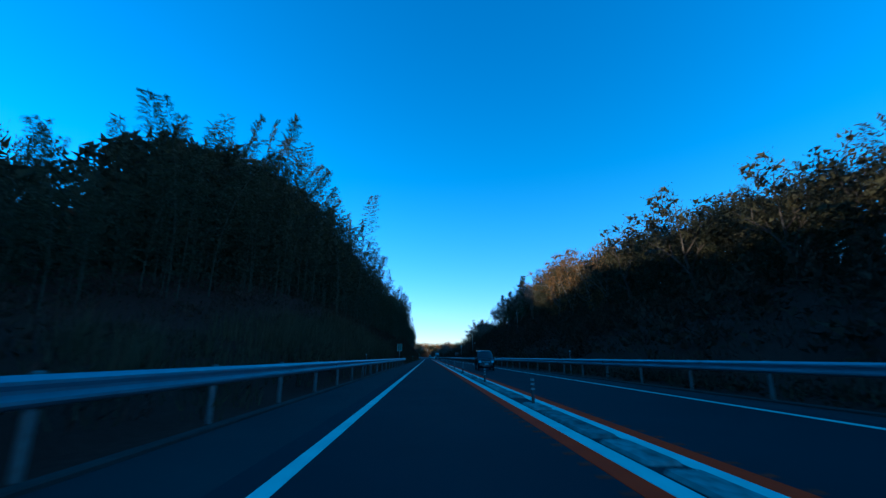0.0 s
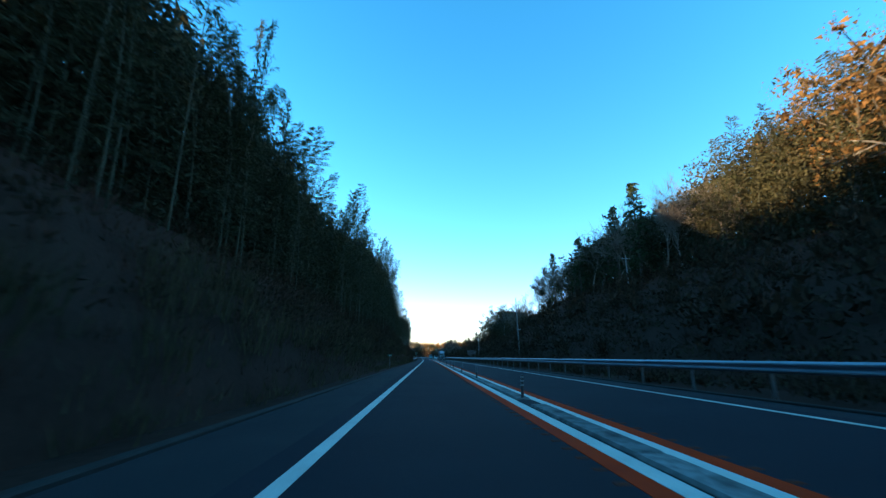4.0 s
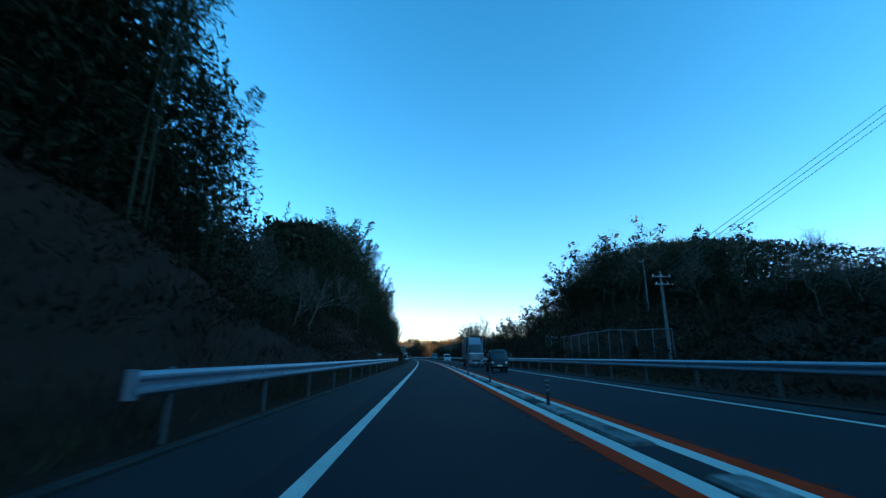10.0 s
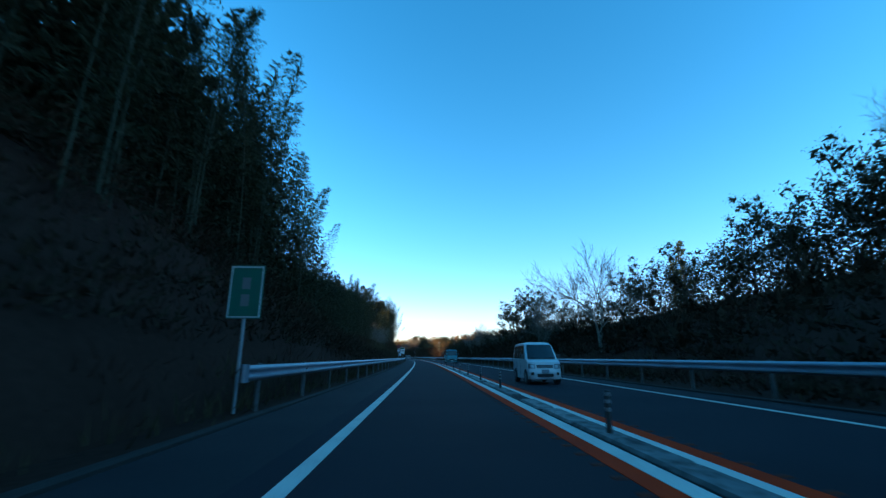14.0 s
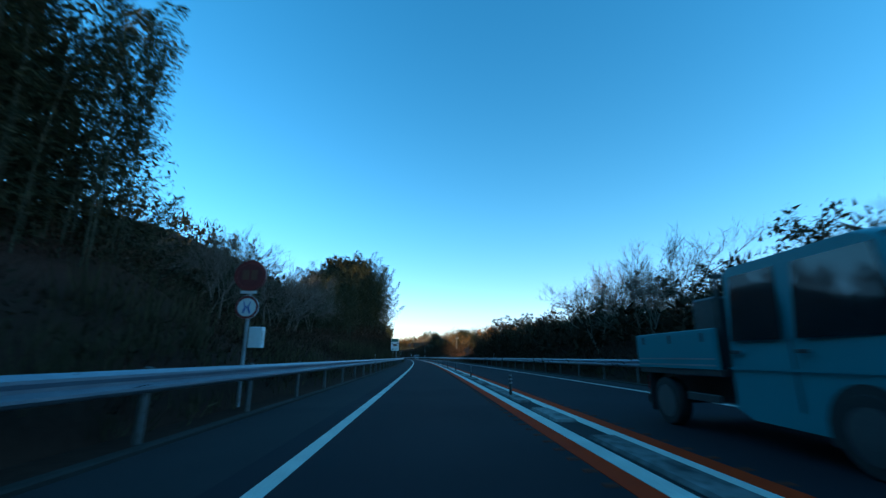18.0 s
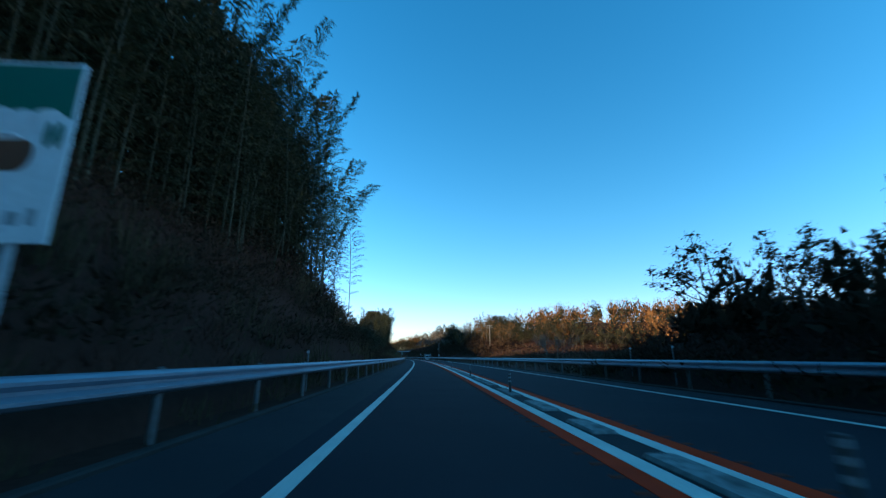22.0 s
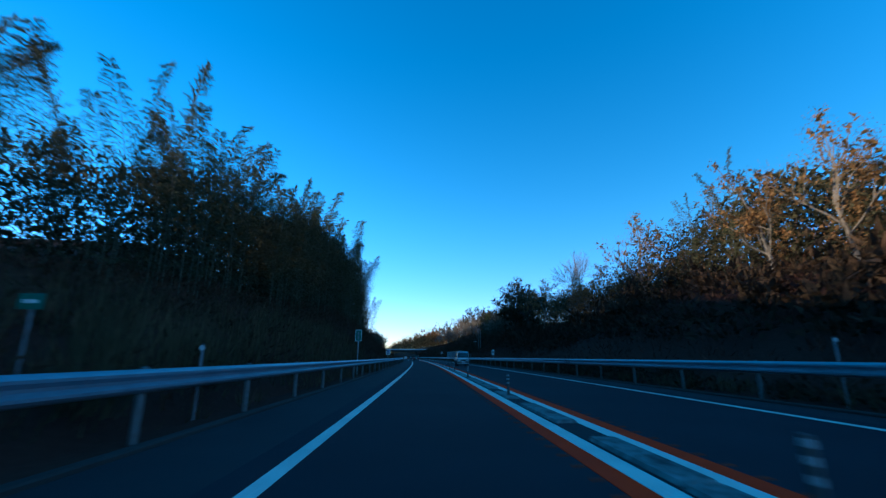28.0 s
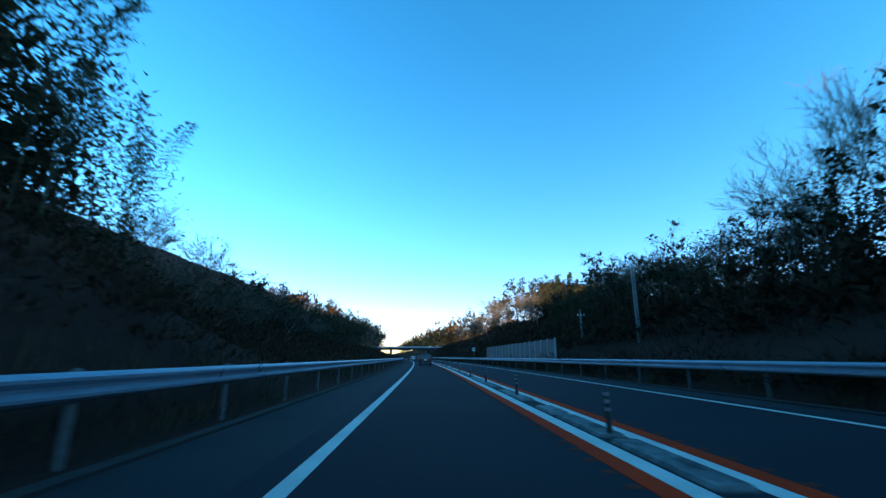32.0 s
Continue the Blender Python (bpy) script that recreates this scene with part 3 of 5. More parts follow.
def join_behind():
    names = {"bamboo_leaves": ("bamboo_grove", "deep bamboo grove behind the front clumps"), "evergreen_leaves": ("evergreen_wood", "dark evergreen wood behind the front trees"),
             "autumn_leaves": ("autumn_wood", "thin russet wood behind the front trees"), "conifer_needles": ("conifer_wood", "dark conifers standing behind the front trees")}
    for key, items in behind.items():
        if key not in names:
            continue
        tris = []
        for me, m in items:
            co = np.empty(len(me.vertices) * 3, dtype=np.float32)
            me.vertices.foreach_get("co", co)
            q = np.array(m)
            tri = (co.reshape(-1, 3) @ q[:3, :3].T + q[:3, 3]).reshape(-1, 3, 3)
            if key == "bamboo_leaves":
                few = tri[::3]
                root = few[:, :2].mean(axis=1, keepdims=True)
                tri = root + (few - root) * 1.55
            tris.append(tri[::2] if key == "evergreen_leaves" else tri)
        name, label = names[key]
        tagged(new(name, soup(name, np.concatenate(tris), bpy.data.materials[key])), label, "woodland", kind="stuff")


def plant(kind, s, lat, tall):
    k = rng.integers(len(KINDS[kind]))
    f = tall / TALL[kind]
    wide = max(f, 0.55) * rng.uniform(0.9, 1.15)
    m = place(s, lat, ground_z(s, lat), rng.uniform(0, 360), wide, f)
    if (kind, k) in made:
        q = made[kind, k].scale
        return copy_thing(made[kind, k], m @ Matrix.Diagonal((1 / q.x, 1 / q.y, 1 / q.z, 1)))
    made[kind, k] = KINDS[kind][k]()
    made[kind, k].matrix_basis = m
    return made[kind, k]


def kind_left(s):
    if s < 205:
        return "bamboo"
    if 219 < s < 236 or 381 < s < 412:
        return "bare" if rng.random() < 0.75 else "bamboo"
    if 657.5 < s < 668:
        return "bare"
    if 487 < s < 545 or 660 < s < 760:
        return "dark"
    if s > 760:
        return "dark" if rng.random() < 0.6 else "bare"
    return "bamboo"


def kind_right(s):
    q = rng.random()
    if s < 68:
        return "brown" if q < 0.1 else ("dark" if q < 0.65 else "bamboo")
    # mostly russet trees here: their leaf colour helps gild the sunlit hilltop
    if s < 122:
        return "brown" if q < 0.75 else "bamboo"
    if 194 < s < 216:
        return "bare" if q < 0.9 else "dark"
    if s < 215:
        return "bare" if q < 0.62 else ("dark" if q < 0.8 else "conifer")
    if s < 300:
        return "bare" if q < 0.8 else "dark"
    if s < 345:
        return "dark" if q < 0.6 else ("conifer" if q < 0.8 else "bare")
    if s < 400:
        return "bare" if q < 0.5 else "dark"
    if s < 470:
        return "dark" if q < 0.8 else "bare"
    if 572 < s < 615:
        return "bamboo" if q < 0.7 else "brown"
    if 635 < s < 656:
        return "dark"
    if s < 640:
        return "brown" if q < 0.6 else ("dark" if q < 0.8 else "bamboo")
    if 696 < s < 735:
        return "conifer" if q < 0.35 else ("dark" if q < 0.75 else "bare")
    if s > 735:
        return "bare" if q < 0.72 else "dark"
    return "dark" if q < 0.7 else "bare"


def woods():
    for side, rows, kind in ((-1, ((0.3, 3.0), (3.6, 4.4), (8.0, 7.0)), kind_left), (1, ((0.5, 4.6), (5.5, 6.0), (12.0, 8.0)), kind_right)):
        for off, gap in rows:
            s = -14.0
            while s < 860:
                s += gap * rng.uniform(0.7, 1.3) * (1.0 if s < 700 else 1.8)
                x, h, base = edge(side, s)
                if side > 0 and 462 < s < 550:
                    continue
                lat = x + off + rng.uniform(-0.6, 1.6)
                z = ground_z(s, side * lat)
                tall = max(3.0, (h - z) * (rng.uniform(0.8, 1.1) if side < 0 else rng.uniform(0.88, 1.1))) if off < 7 else max(3.0, (h - z + 1.5) * rng.uniform(0.75, 1.0))
                which = kind(s)
                if (off > 7 or (off > 3 and which == "bamboo")) and which != "bare" and all((which, i) in made for i in range(len(KINDS[which]))):
                    joined(which, s, side * lat, tall)
                else:
                    plant(which, s, side * lat, tall)


woods()
join_behind()
# bamboos that lean out over the verge, and the loose ones at the end of the high grove
for i, (s, lat, right, ahead, top) in enumerate(((481.5, -10.5, 1.5, 4.5, 18.6), (488.8, -10.9, 0.2, 5.4, 18.8), (470, -9.4, 5.2, 0.8, 15.5), (466, -9.6, 4.3, 1.5, 19), (462, -10, 3.5, 1.0, 23),
                                                 (476, -9.5, 3.8, 2.0, 18), (473, -9.8, 4.0, 1.0, 20))):
    z = ground_z(s, lat)
    culm = bamboo_clump(150 + i, 1, 48, 10, (0.27, 0.036), math.hypot(right, ahead), 0.22, math.atan2(ahead, right))
    culm.matrix_basis = place(s, lat, z, 0, 1.0, (top - z) / 12.2)
plant("culm", 480, -9.6, 16)
for s, lat, tall in ((552.5, -13.4, 5.4), (554, -14.6, 6.2), (556.5, -13.2, 5.0), (559, -14.2, 5.8)):
    plant("bamboo", s, lat, tall)
for s, lat, tall in ((371, -11.0, 11.5), (374, -11.2, 12), (376, -12.0, 12)):
    plant("bamboo", s, lat, tall)
# single culms that stand out above the clumps, where the grove is low enough to show its tips
for s0, s1, gap in ((14, 44, 3.2), (348, 380, 4.0), (412, 456, 3.0), (550, 612, 3.0), (616, 648, 3.6), (244, 268, 4.0), (292, 316, 4.0)):
    for s in np.arange(s0, s1, gap):
        s = s + rng.uniform(-1, 1)
        x, h, base = edge(-1, s)
        lat = -(x + rng.uniform(-0.4, 2.2))
        plant("culm", s, lat, max(3.5, (h - ground_z(s, lat)) * rng.uniform(1.02, 1.22)))
for s, lat, tall in ((320, 16.4, 13), (322.5, 17.4, 12.5), (343, 16, 11), (330, 13.2, 8), (333, 14, 7), (382, 14.6, 8.2), (385, 13.5, 7.5), (390, 15.5, 8), (396, 15, 8.3), (400, 16.5, 8.8), (394, 14, 7.8), (399, 17, 8.5), (618, 22, 9), (619.5, 22.6, 8)):
    plant("bare", s, lat, tall)
for s, lat, tall in ((407, -14, 8.5), (412, -13.4, 9), (416, -14.6, 9), (222, -13, 5.5), (229, -13.5, 6)):
    plant("bare", s, lat, tall)
for s, lat, tall in ((346, 16.4, 8.2), (349, 17.4, 9), (352, 17, 8.6), (355, 18, 8), (347, 14.2, 5.6), (429, 12.4, 5.2), (431.5, 13.2, 4.8), (641, 20.4, 9), (646, 19.8, 10), (649.5, 19.4, 11), (651, 20.8, 10.5)):
    plant("dark", s, lat, tall)

# trees on the slope below the gap in the opposite wood
for kind, s, lat, top in (("bare", 190, 34, 28), ("bare", 193.5, 32.5, 27), ("bare", 197, 34, 27.5), ("bare", 201, 31, 23), ("bare", 204, 29.5, 20.5), ("bare", 206, 28.5, 19.5), ("bare", 209, 27, 19), ("bare", 211.5, 28, 18.5), ("dark", 213, 26.5, 13), ("dark", 215.5, 27.5, 12.5), ("dark", 211, 25.5, 11)):
    plant(kind, s, lat, top - ground_z(s, lat))
for s, lat, tall in ((496, 16.5, 5.6), (499, 18.0, 5.2), (620.5, 23, 13), (660, 19.5, 10.5), (663, 20, 10), (657, 20, 11)):
    plant("bare", s, lat, tall)
# low evergreens: partly dark wood, partly standing for shadow on the hill's foot
for s in np.arange(533, 557, 1.6):
    lat = edge(1, s)[0] - rng.uniform(2.0, 4.5)
    plant("dark", s, lat, rng.uniform(4.4, 6.4))
plant("conifer", 350, 45, 12)
plant("conifer", 356, 47, 10)
for s, lat, tall in ((660, -13, 6.5), (663.5, -13.5, 5), (665, -12.5, 4.5), (672, -12, 4.2), (675, -12.5, 4.6), (677, -12, 4.2), (686, -12.5, 4.2)):
    plant("bare", s, lat, tall)
plant("conifer", 693, -13, 4.2)


def scatter(name, mat, label, spots, per, reach, length, width, up=0.5):
    """One mass of small leaves in clumps on the slopes."""
    r = np.random.default_rng(len(spots))
    cs, ds = [], []
    for s, lat, size in spots:
        c = np.array(at(s, lat, ground_z(s, lat)))
        q = np.clip(r.normal(0, 1, (per, 3)), -1.7, 1.7) * np.array([reach, reach, reach * 0.55]) * size
        q[:, 2] = np.abs(q[:, 2])
        cs.append(c + q)
        d = q + r.normal(0, 0.3, (per, 3))
        d[:, 2] += up
        ds.append(d)
    tagged(new(name, soup(name, leaves(np.concatenate(cs), np.concatenate(ds), length, width, r), mat)), label, "undergrowth", kind="stuff")


def slope_spots(n, side, a, b, s0=-30, s1=780):
    out = []
    for _ in range(n):
        s = rng.uniform(s0, s1)
        x = edge(side, s)[0]
        lo, hi = a, max(a + 0.8, x + b)
        out.append((s, side * (lo + (hi - lo) * rng.random()), rng.uniform(0.6, 1.4)))
    return out


scatter("undergrowth_left", SCRUB, "dense dark undergrowth and ivy on the bank", slope_spots(2600, -1, 5.9, 2), 60, 0.6, 0.24, 0.085)
scatter("undergrowth_right", SCRUB, "dense dark scrub covering the opposite slope", slope_spots(3000, 1, 15, 4) + slope_spots(700, 1, 12, 4, 700, 900), 30, 0.9, 0.42, 0.28)
scatter("bank_scrub_right", SCRUB, "low dark scrub behind the guard rail", slope_spots(1900, 1, 11.3, -14), 44, 0.55, 0.2, 0.14)
scatter("verge_grass_left", DRY_GRASS, "dry pale grass tufts along the verge", slope_spots(2200, -1, 4.4, -5), 18, 0.28, 0.42, 0.03, 1.3)
scatter("verge_grass_right", DRY_GRASS, "dry pale grass tufts behind the guard rail", slope_spots(1800, 1, 10.7, -12), 16, 0.32, 0.45, 0.04, 1.3)


scatter("bank_ivy", SCRUB, "dark ivy and low shrubs covering the steep bank", slope_spots(420, -1, 5.9, 2, 425, 494) + slope_spots(300, -1, 5.9, 2, 262, 325) + slope_spots(400, -1, 5.9, 2, 100, 205) + slope_spots(420, -1, 5.9, 5, 600, 700) + slope_spots(260, -1, 6, 22, 535, 610), 60, 0.65, 0.26, 0.09)


scatter("bank_brush_left", BRUSH, "brown dead brush and leaf litter matting the bank", slope_spots(6000, -1, 4.9, 3), 30, 0.5, 0.3, 0.035, 0.9)
scatter("bank_brush_right", BRUSH, "brown dead brush matting the opposite slope", slope_spots(4200, 1, 11.0, 2) + slope_spots(700, 1, 11.0, 3, 760, 900), 28, 0.75, 0.45, 0.06, 0.9)
scatter("brow_scrub", SCRUB, "dark evergreen shrubs along the brow of the bank", slope_spots(240, -1, 8.5, 3.5, 657, 730), 170, 0.8, 0.26, 0.12)


def bank_spots(n):
    out = []
    for _ in range(n):
        s = rng.choice([rng.uniform(2, 75), rng.uniform(84, 205), rng.uniform(340, 480), rng.uniform(535, 600)])
        out.append((s, -rng.uniform(5.2, 8.6), rng.uniform(0.7, 1.5)))
    return out


scatter("bank_grass", DRY_GRASS, "tall pale dead grass tufts on the bank", bank_spots(460) + [(rng.uniform(20, 62), -rng.uniform(5.4, 9.5), rng.uniform(0.9, 1.6)) for _ in range(150)], 60, 0.3, 1.25, 0.035, 2.6)


def closed(side, s, tree):
    """How high the leaves close up inside the wood, as a share of its height."""
    noisy = 1 + 0.28 * noise.noise((s * 0.22, side * 9.0, 0.7))
    airy = float(np.interp(tree, [5, 9, 15], [0.62, 0.7, 0.93])) * noisy
    loose = float(np.interp(s, [14, 20, 45, 55, 372, 380, 408, 416, 480, 486, 545, 550, 606, 622], [0, 0.8, 0.8, 0, 0, 0.4, 0.4, 1, 1, 0, 0, 1, 1, 0.15])) if side < 0 else 0.35
    return loose * airy + (1 - loose) * (0.88 + 0.1 * noisy)


def understory(name, mat, label, side, near, deep, per, size, share, s0=-6.0, s1=760.0, slim=0.62):
    """Leaves that fill the wood between its floor and its crowns, just behind the front trees."""
    r = np.random.default_rng(31)
    cs, ss = [], []
    for s in np.arange(s0, s1, 1.0):
        x, h, base = edge(side, s)
        n = int(per * max(0.5, (h - base) / 14))
        lat = x + near + deep * r.random(n)
        marks = np.linspace(x + near, x + near + deep, 5)
        g = np.interp(lat, marks, [ground_z(s, side * m) for m in marks])
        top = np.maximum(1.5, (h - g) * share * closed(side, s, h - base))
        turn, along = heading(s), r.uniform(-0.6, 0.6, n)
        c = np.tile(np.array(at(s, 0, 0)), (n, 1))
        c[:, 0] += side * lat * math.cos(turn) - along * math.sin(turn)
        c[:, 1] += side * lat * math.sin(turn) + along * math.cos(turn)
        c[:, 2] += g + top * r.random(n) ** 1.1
        cs.append(c)
        ss.append(size * np.clip(top / 9, 0.3, 1.0))
    cs, size = np.concatenate(cs), np.concatenate(ss).reshape(-1, 1)
    tagged(new(name, soup(name, leaves(cs, r.normal(0, 1, cs.shape), size * 1.2, size * slim, r), mat)), label, "undergrowth", kind="stuff")


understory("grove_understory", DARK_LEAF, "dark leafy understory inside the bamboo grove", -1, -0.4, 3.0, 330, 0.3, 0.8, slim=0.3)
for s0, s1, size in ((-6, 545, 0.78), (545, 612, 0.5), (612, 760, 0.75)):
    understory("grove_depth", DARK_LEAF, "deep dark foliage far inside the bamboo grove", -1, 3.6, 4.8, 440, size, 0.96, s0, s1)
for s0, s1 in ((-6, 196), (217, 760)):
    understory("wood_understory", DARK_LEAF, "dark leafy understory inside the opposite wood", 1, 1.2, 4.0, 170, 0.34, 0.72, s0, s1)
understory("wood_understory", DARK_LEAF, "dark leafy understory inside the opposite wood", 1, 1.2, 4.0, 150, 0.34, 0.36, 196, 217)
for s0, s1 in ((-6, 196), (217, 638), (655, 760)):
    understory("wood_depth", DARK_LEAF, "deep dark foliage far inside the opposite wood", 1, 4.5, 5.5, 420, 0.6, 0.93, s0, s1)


# the ends of the high groves, seen end-on, where leaves close the view through
for s0, s1, per in ((198, 227, 1900), (302, 332, 1600), (640, 658, 650), (246, 260, 1400), (364, 381, 900)):
    understory("grove_end", DARK_LEAF, "dense dark leaves at the end of the bamboo grove", -1, 0.2, 7.0, per, 0.32, 0.95, s0, s1, 0.5)
for s0, s1 in ((300, 345), (345, 432), (600, 640), (656, 700), (10, 130), (236, 300)):
    understory("wood_end", DARK_LEAF, "dense dark leaves at the edge of the opposite wood", 1, -0.2, 7.0, 800, 0.3, 0.95, s0, s1)


understory("bank_thicket", DARK_LEAF, "close low evergreen thicket on the bank", -1, -0.9, 6.0, 1500, 0.17, 1.0, 487.5, 549, 0.5)
understory("bank_thicket", DARK_LEAF, "dark evergreen thicket over the brow of the bank", -1, -0.5, 16.0, 2400, 0.3, 1.0, 662, 740, 0.5)


def far_wood(name, mat, label, spots, size):
    r = np.random.default_rng(5)
    cs, ds, ss = [], [], []
    for s, lat, z, h in spots:
        c = np.array(at(s, lat, z))
        for k, lo, hi, grow in ((26, 0.1, 0.75, 1.5), (64, 0.7, 1.08, 0.55)):
            q = r.normal(0, 1, (k, 3))
            q /= np.linalg.norm(q, axis=1, keepdims=True)
            q *= r.uniform(lo, hi, (k, 1)) * np.array([0.26, 0.26, 0.55]) * h
            cs.append(c + q + np.array([0, 0, h * 0.55]))
            up = q * 0.5 + r.normal(0, 0.5, (k, 3))
            up[:, 2] += 0.6
            ds.append(up)
            ss.append(np.full((k, 1), size * grow))
    sz = np.concatenate(ss)
    tagged(new(name, soup(name, leaves(np.concatenate(cs), np.concatenate(ds), sz, sz * 0.5, r), mat)), label, "woodland", kind="stuff")


def hill_spots(n, s0, s1, a0, a1, h):
    out = []
    for _ in range(n):
        s, lat = rng.uniform(s0, s1), rng.uniform(a0, a1)
        out.append((s, lat, ground_z(s, lat) - 0.5, h * rng.uniform(0.75, 1.2)))
    return out


# trees that cover the added sun-blocking rise on the left
shade_ridge = [(s, lat, ground_z(s, lat) - 0.8, rng.uniform(5, 8)) for s, lat in zip(rng.uniform(-20, 480, 620), -rng.uniform(22, 72, 620))]
far_wood("ridge_wood", DARK_LEAF, "dark wood covering the added sun-blocking hill behind the groves", shade_ridge, 0.7)
# gold and dark leaf colours stand for sunlit and shaded trees of one wood
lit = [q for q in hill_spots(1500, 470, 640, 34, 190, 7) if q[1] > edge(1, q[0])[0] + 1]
far_wood("sunlit_wood", SUNLIT_LEAF, "far winter wood with the late sun's orange in its leaf colour", lit[::2], 0.75)
far_wood("shaded_wood", DARK_LEAF, "far wood in dark leaf colour, as shaded trees between the gilded ones", lit[1::3], 0.75)
# the sun's orange on this hill is in the leaf colour too
far_wood("end_wood", SUNLIT_LEAF, "wooded hill with sunlit orange in its leaf colour, where the road bends away", hill_spots(500, 900, 1350, 15, 160, 16) + hill_spots(300, 900, 1350, -120, -14, 14), 1.6)


def slope_trees():
    out = []
    for _ in range(900):
        s = rng.uniform(-30, 760)
        x = edge(1, s)[0]
        lo = 15.0 if x > 20 else 11.8
        if 462 < s < 560:
            continue
        lat = lo + (x - lo) * rng.random() ** 0.8
        out.append((s, lat, ground_z(s, lat) - 0.6, rng.uniform(2.2, 4.6)))
    return out


far_wood("slope_shrubs", SCRUB, "tall dark shrubs and young trees on the opposite slope", slope_trees(), 0.5)


# ---- signs, poles, fences ----
def bars(parent, mat, rects, y, name="bar"):
    """Plain bars of a sign's print, a little proud of its face, which looks back along the road (-y)."""
    for x0, z0, x1, z1 in rects:
        part(name, Build().box((x0, y - 0.004, z0), (x1, y, z1)).mesh(name, mat), parent)


def disc(r, y0, y1, z, n=28):
    return Build().rings([[(r * math.cos(a), y, z + r * math.sin(a)) for a in [2 * math.pi * k / n for k in range(n)]] for y in (y0, y1)])


def pole_part(e, x, z0, z1, r, mat=None):
    part("pole", Build().tube([(x, 0.05, z0), (x, 0.05, z1)], r, 10).mesh("pole", mat or GREY_PAINT, True), e)


def route_sign(s, lat, w, h, zc, label):
    """A green board on one pole with a pale unreadable print."""
    e = tagged(new("route_sign"), label, "road sign", group="green route signs", kind="thing")
    e.matrix_basis = place(s, lat, ground_z(s, lat))
    zc -= ground_z(s, lat)
    pole_part(e, 0, -0.3, zc + h / 2 - 0.05, 0.04)
    board = part("board", Build().box((-w / 2, -0.02, zc - h / 2), (w / 2, 0.01, zc + h / 2), 0.012).mesh("board", GREEN_SIGN), e, "green board with white border")
    t = 0.025
    bars(board, WHITE_SIGN, [(-w / 2 + t, zc + h / 2 - 2 * t, w / 2 - t, zc + h / 2 - t), (-w / 2 + t, zc - h / 2 + t, w / 2 - t, zc - h / 2 + 2 * t),
                             (-w / 2 + t, zc - h / 2 + 2 * t, -w / 2 + 2 * t, zc + h / 2 - 2 * t), (w / 2 - 2 * t, zc - h / 2 + 2 * t, w / 2 - t, zc + h / 2 - 2 * t)], -0.022, "border")
    bars(board, GREY_DARK, [(-w * 0.12, zc - h * 0.27, w * 0.12, zc - h * 0.05), (-w * 0.12, zc + h * 0.05, w * 0.12, zc + h * 0.27)], -0.022)
    return e


route_sign(74.2, -4.75, 0.82, 1.18, 2.8, "green route board on a grey pole behind the guard rail")
route_sign(290.5, -4.5, 0.82, 1.3, 2.75, "green route board on a slim pole below the bamboo")
route_sign(592.2, -4.75, 0.5, 0.86, 2.75, "narrow green number board above the guard rail")


def kilo_plate(s, lat, z, w, h):
    e = tagged(new("kilometre_plate"), "small green plate on a thin pale post", "road sign", group="kilometre plates", kind="thing")
    e.matrix_basis = place(s, lat, ground_z(s, lat))
    z -= ground_z(s, lat)
    pole_part(e, 0, -0.2, z, 0.025, GREY_DARK)
    plate = part("plate", Build().box((-w / 2, -0.015, z - h / 2), (w / 2, 0.01, z + h / 2), 0.01).mesh("plate", GREEN_SIGN), e)
    bars(plate, WHITE_SIGN, [(-w * 0.3, z - h * 0.12, w * 0.3, z + h * 0.12)], -0.017)


kilo_plate(132, -4.5, 1.42, 0.5, 0.24)
kilo_plate(243, -4.8, 1.45, 0.5, 0.24)
kilo_plate(567.3, -6.4, 2.1, 0.42, 0.26)


def verge_marker(s, lat, z):
    e = tagged(new("verge_marker"), "thin white verge marker with round reflector", "delineator", group="verge markers", kind="thing")
    g = ground_z(s, lat)
    e.matrix_basis = place(s, lat, g)
    part("post", Build().tube([(0, 0, -0.2), (0, 0, z - g)], 0.03, 8).mesh("post", GREY_DARK, True), e)
    part("reflector", disc(0.055, -0.045, -0.02, z - g - 0.06, 16).mesh("reflector", CLEAR_LENS), e, "round clear reflector")
    part("cap", Build().tube([(0, 0, z - g), (0, 0, z - g + 0.03)], [0.034, 0.02], 8).mesh("cap", DARK_METAL, True), e)


for s in (33.5, 83.5, 402, 457, 569.5):
    verge_marker(s, -4.6, 1.45)
for s in (33, 83, 89, 426, 459, 463, 524, 571):
    verge_marker(s, 10.9, 1.7)


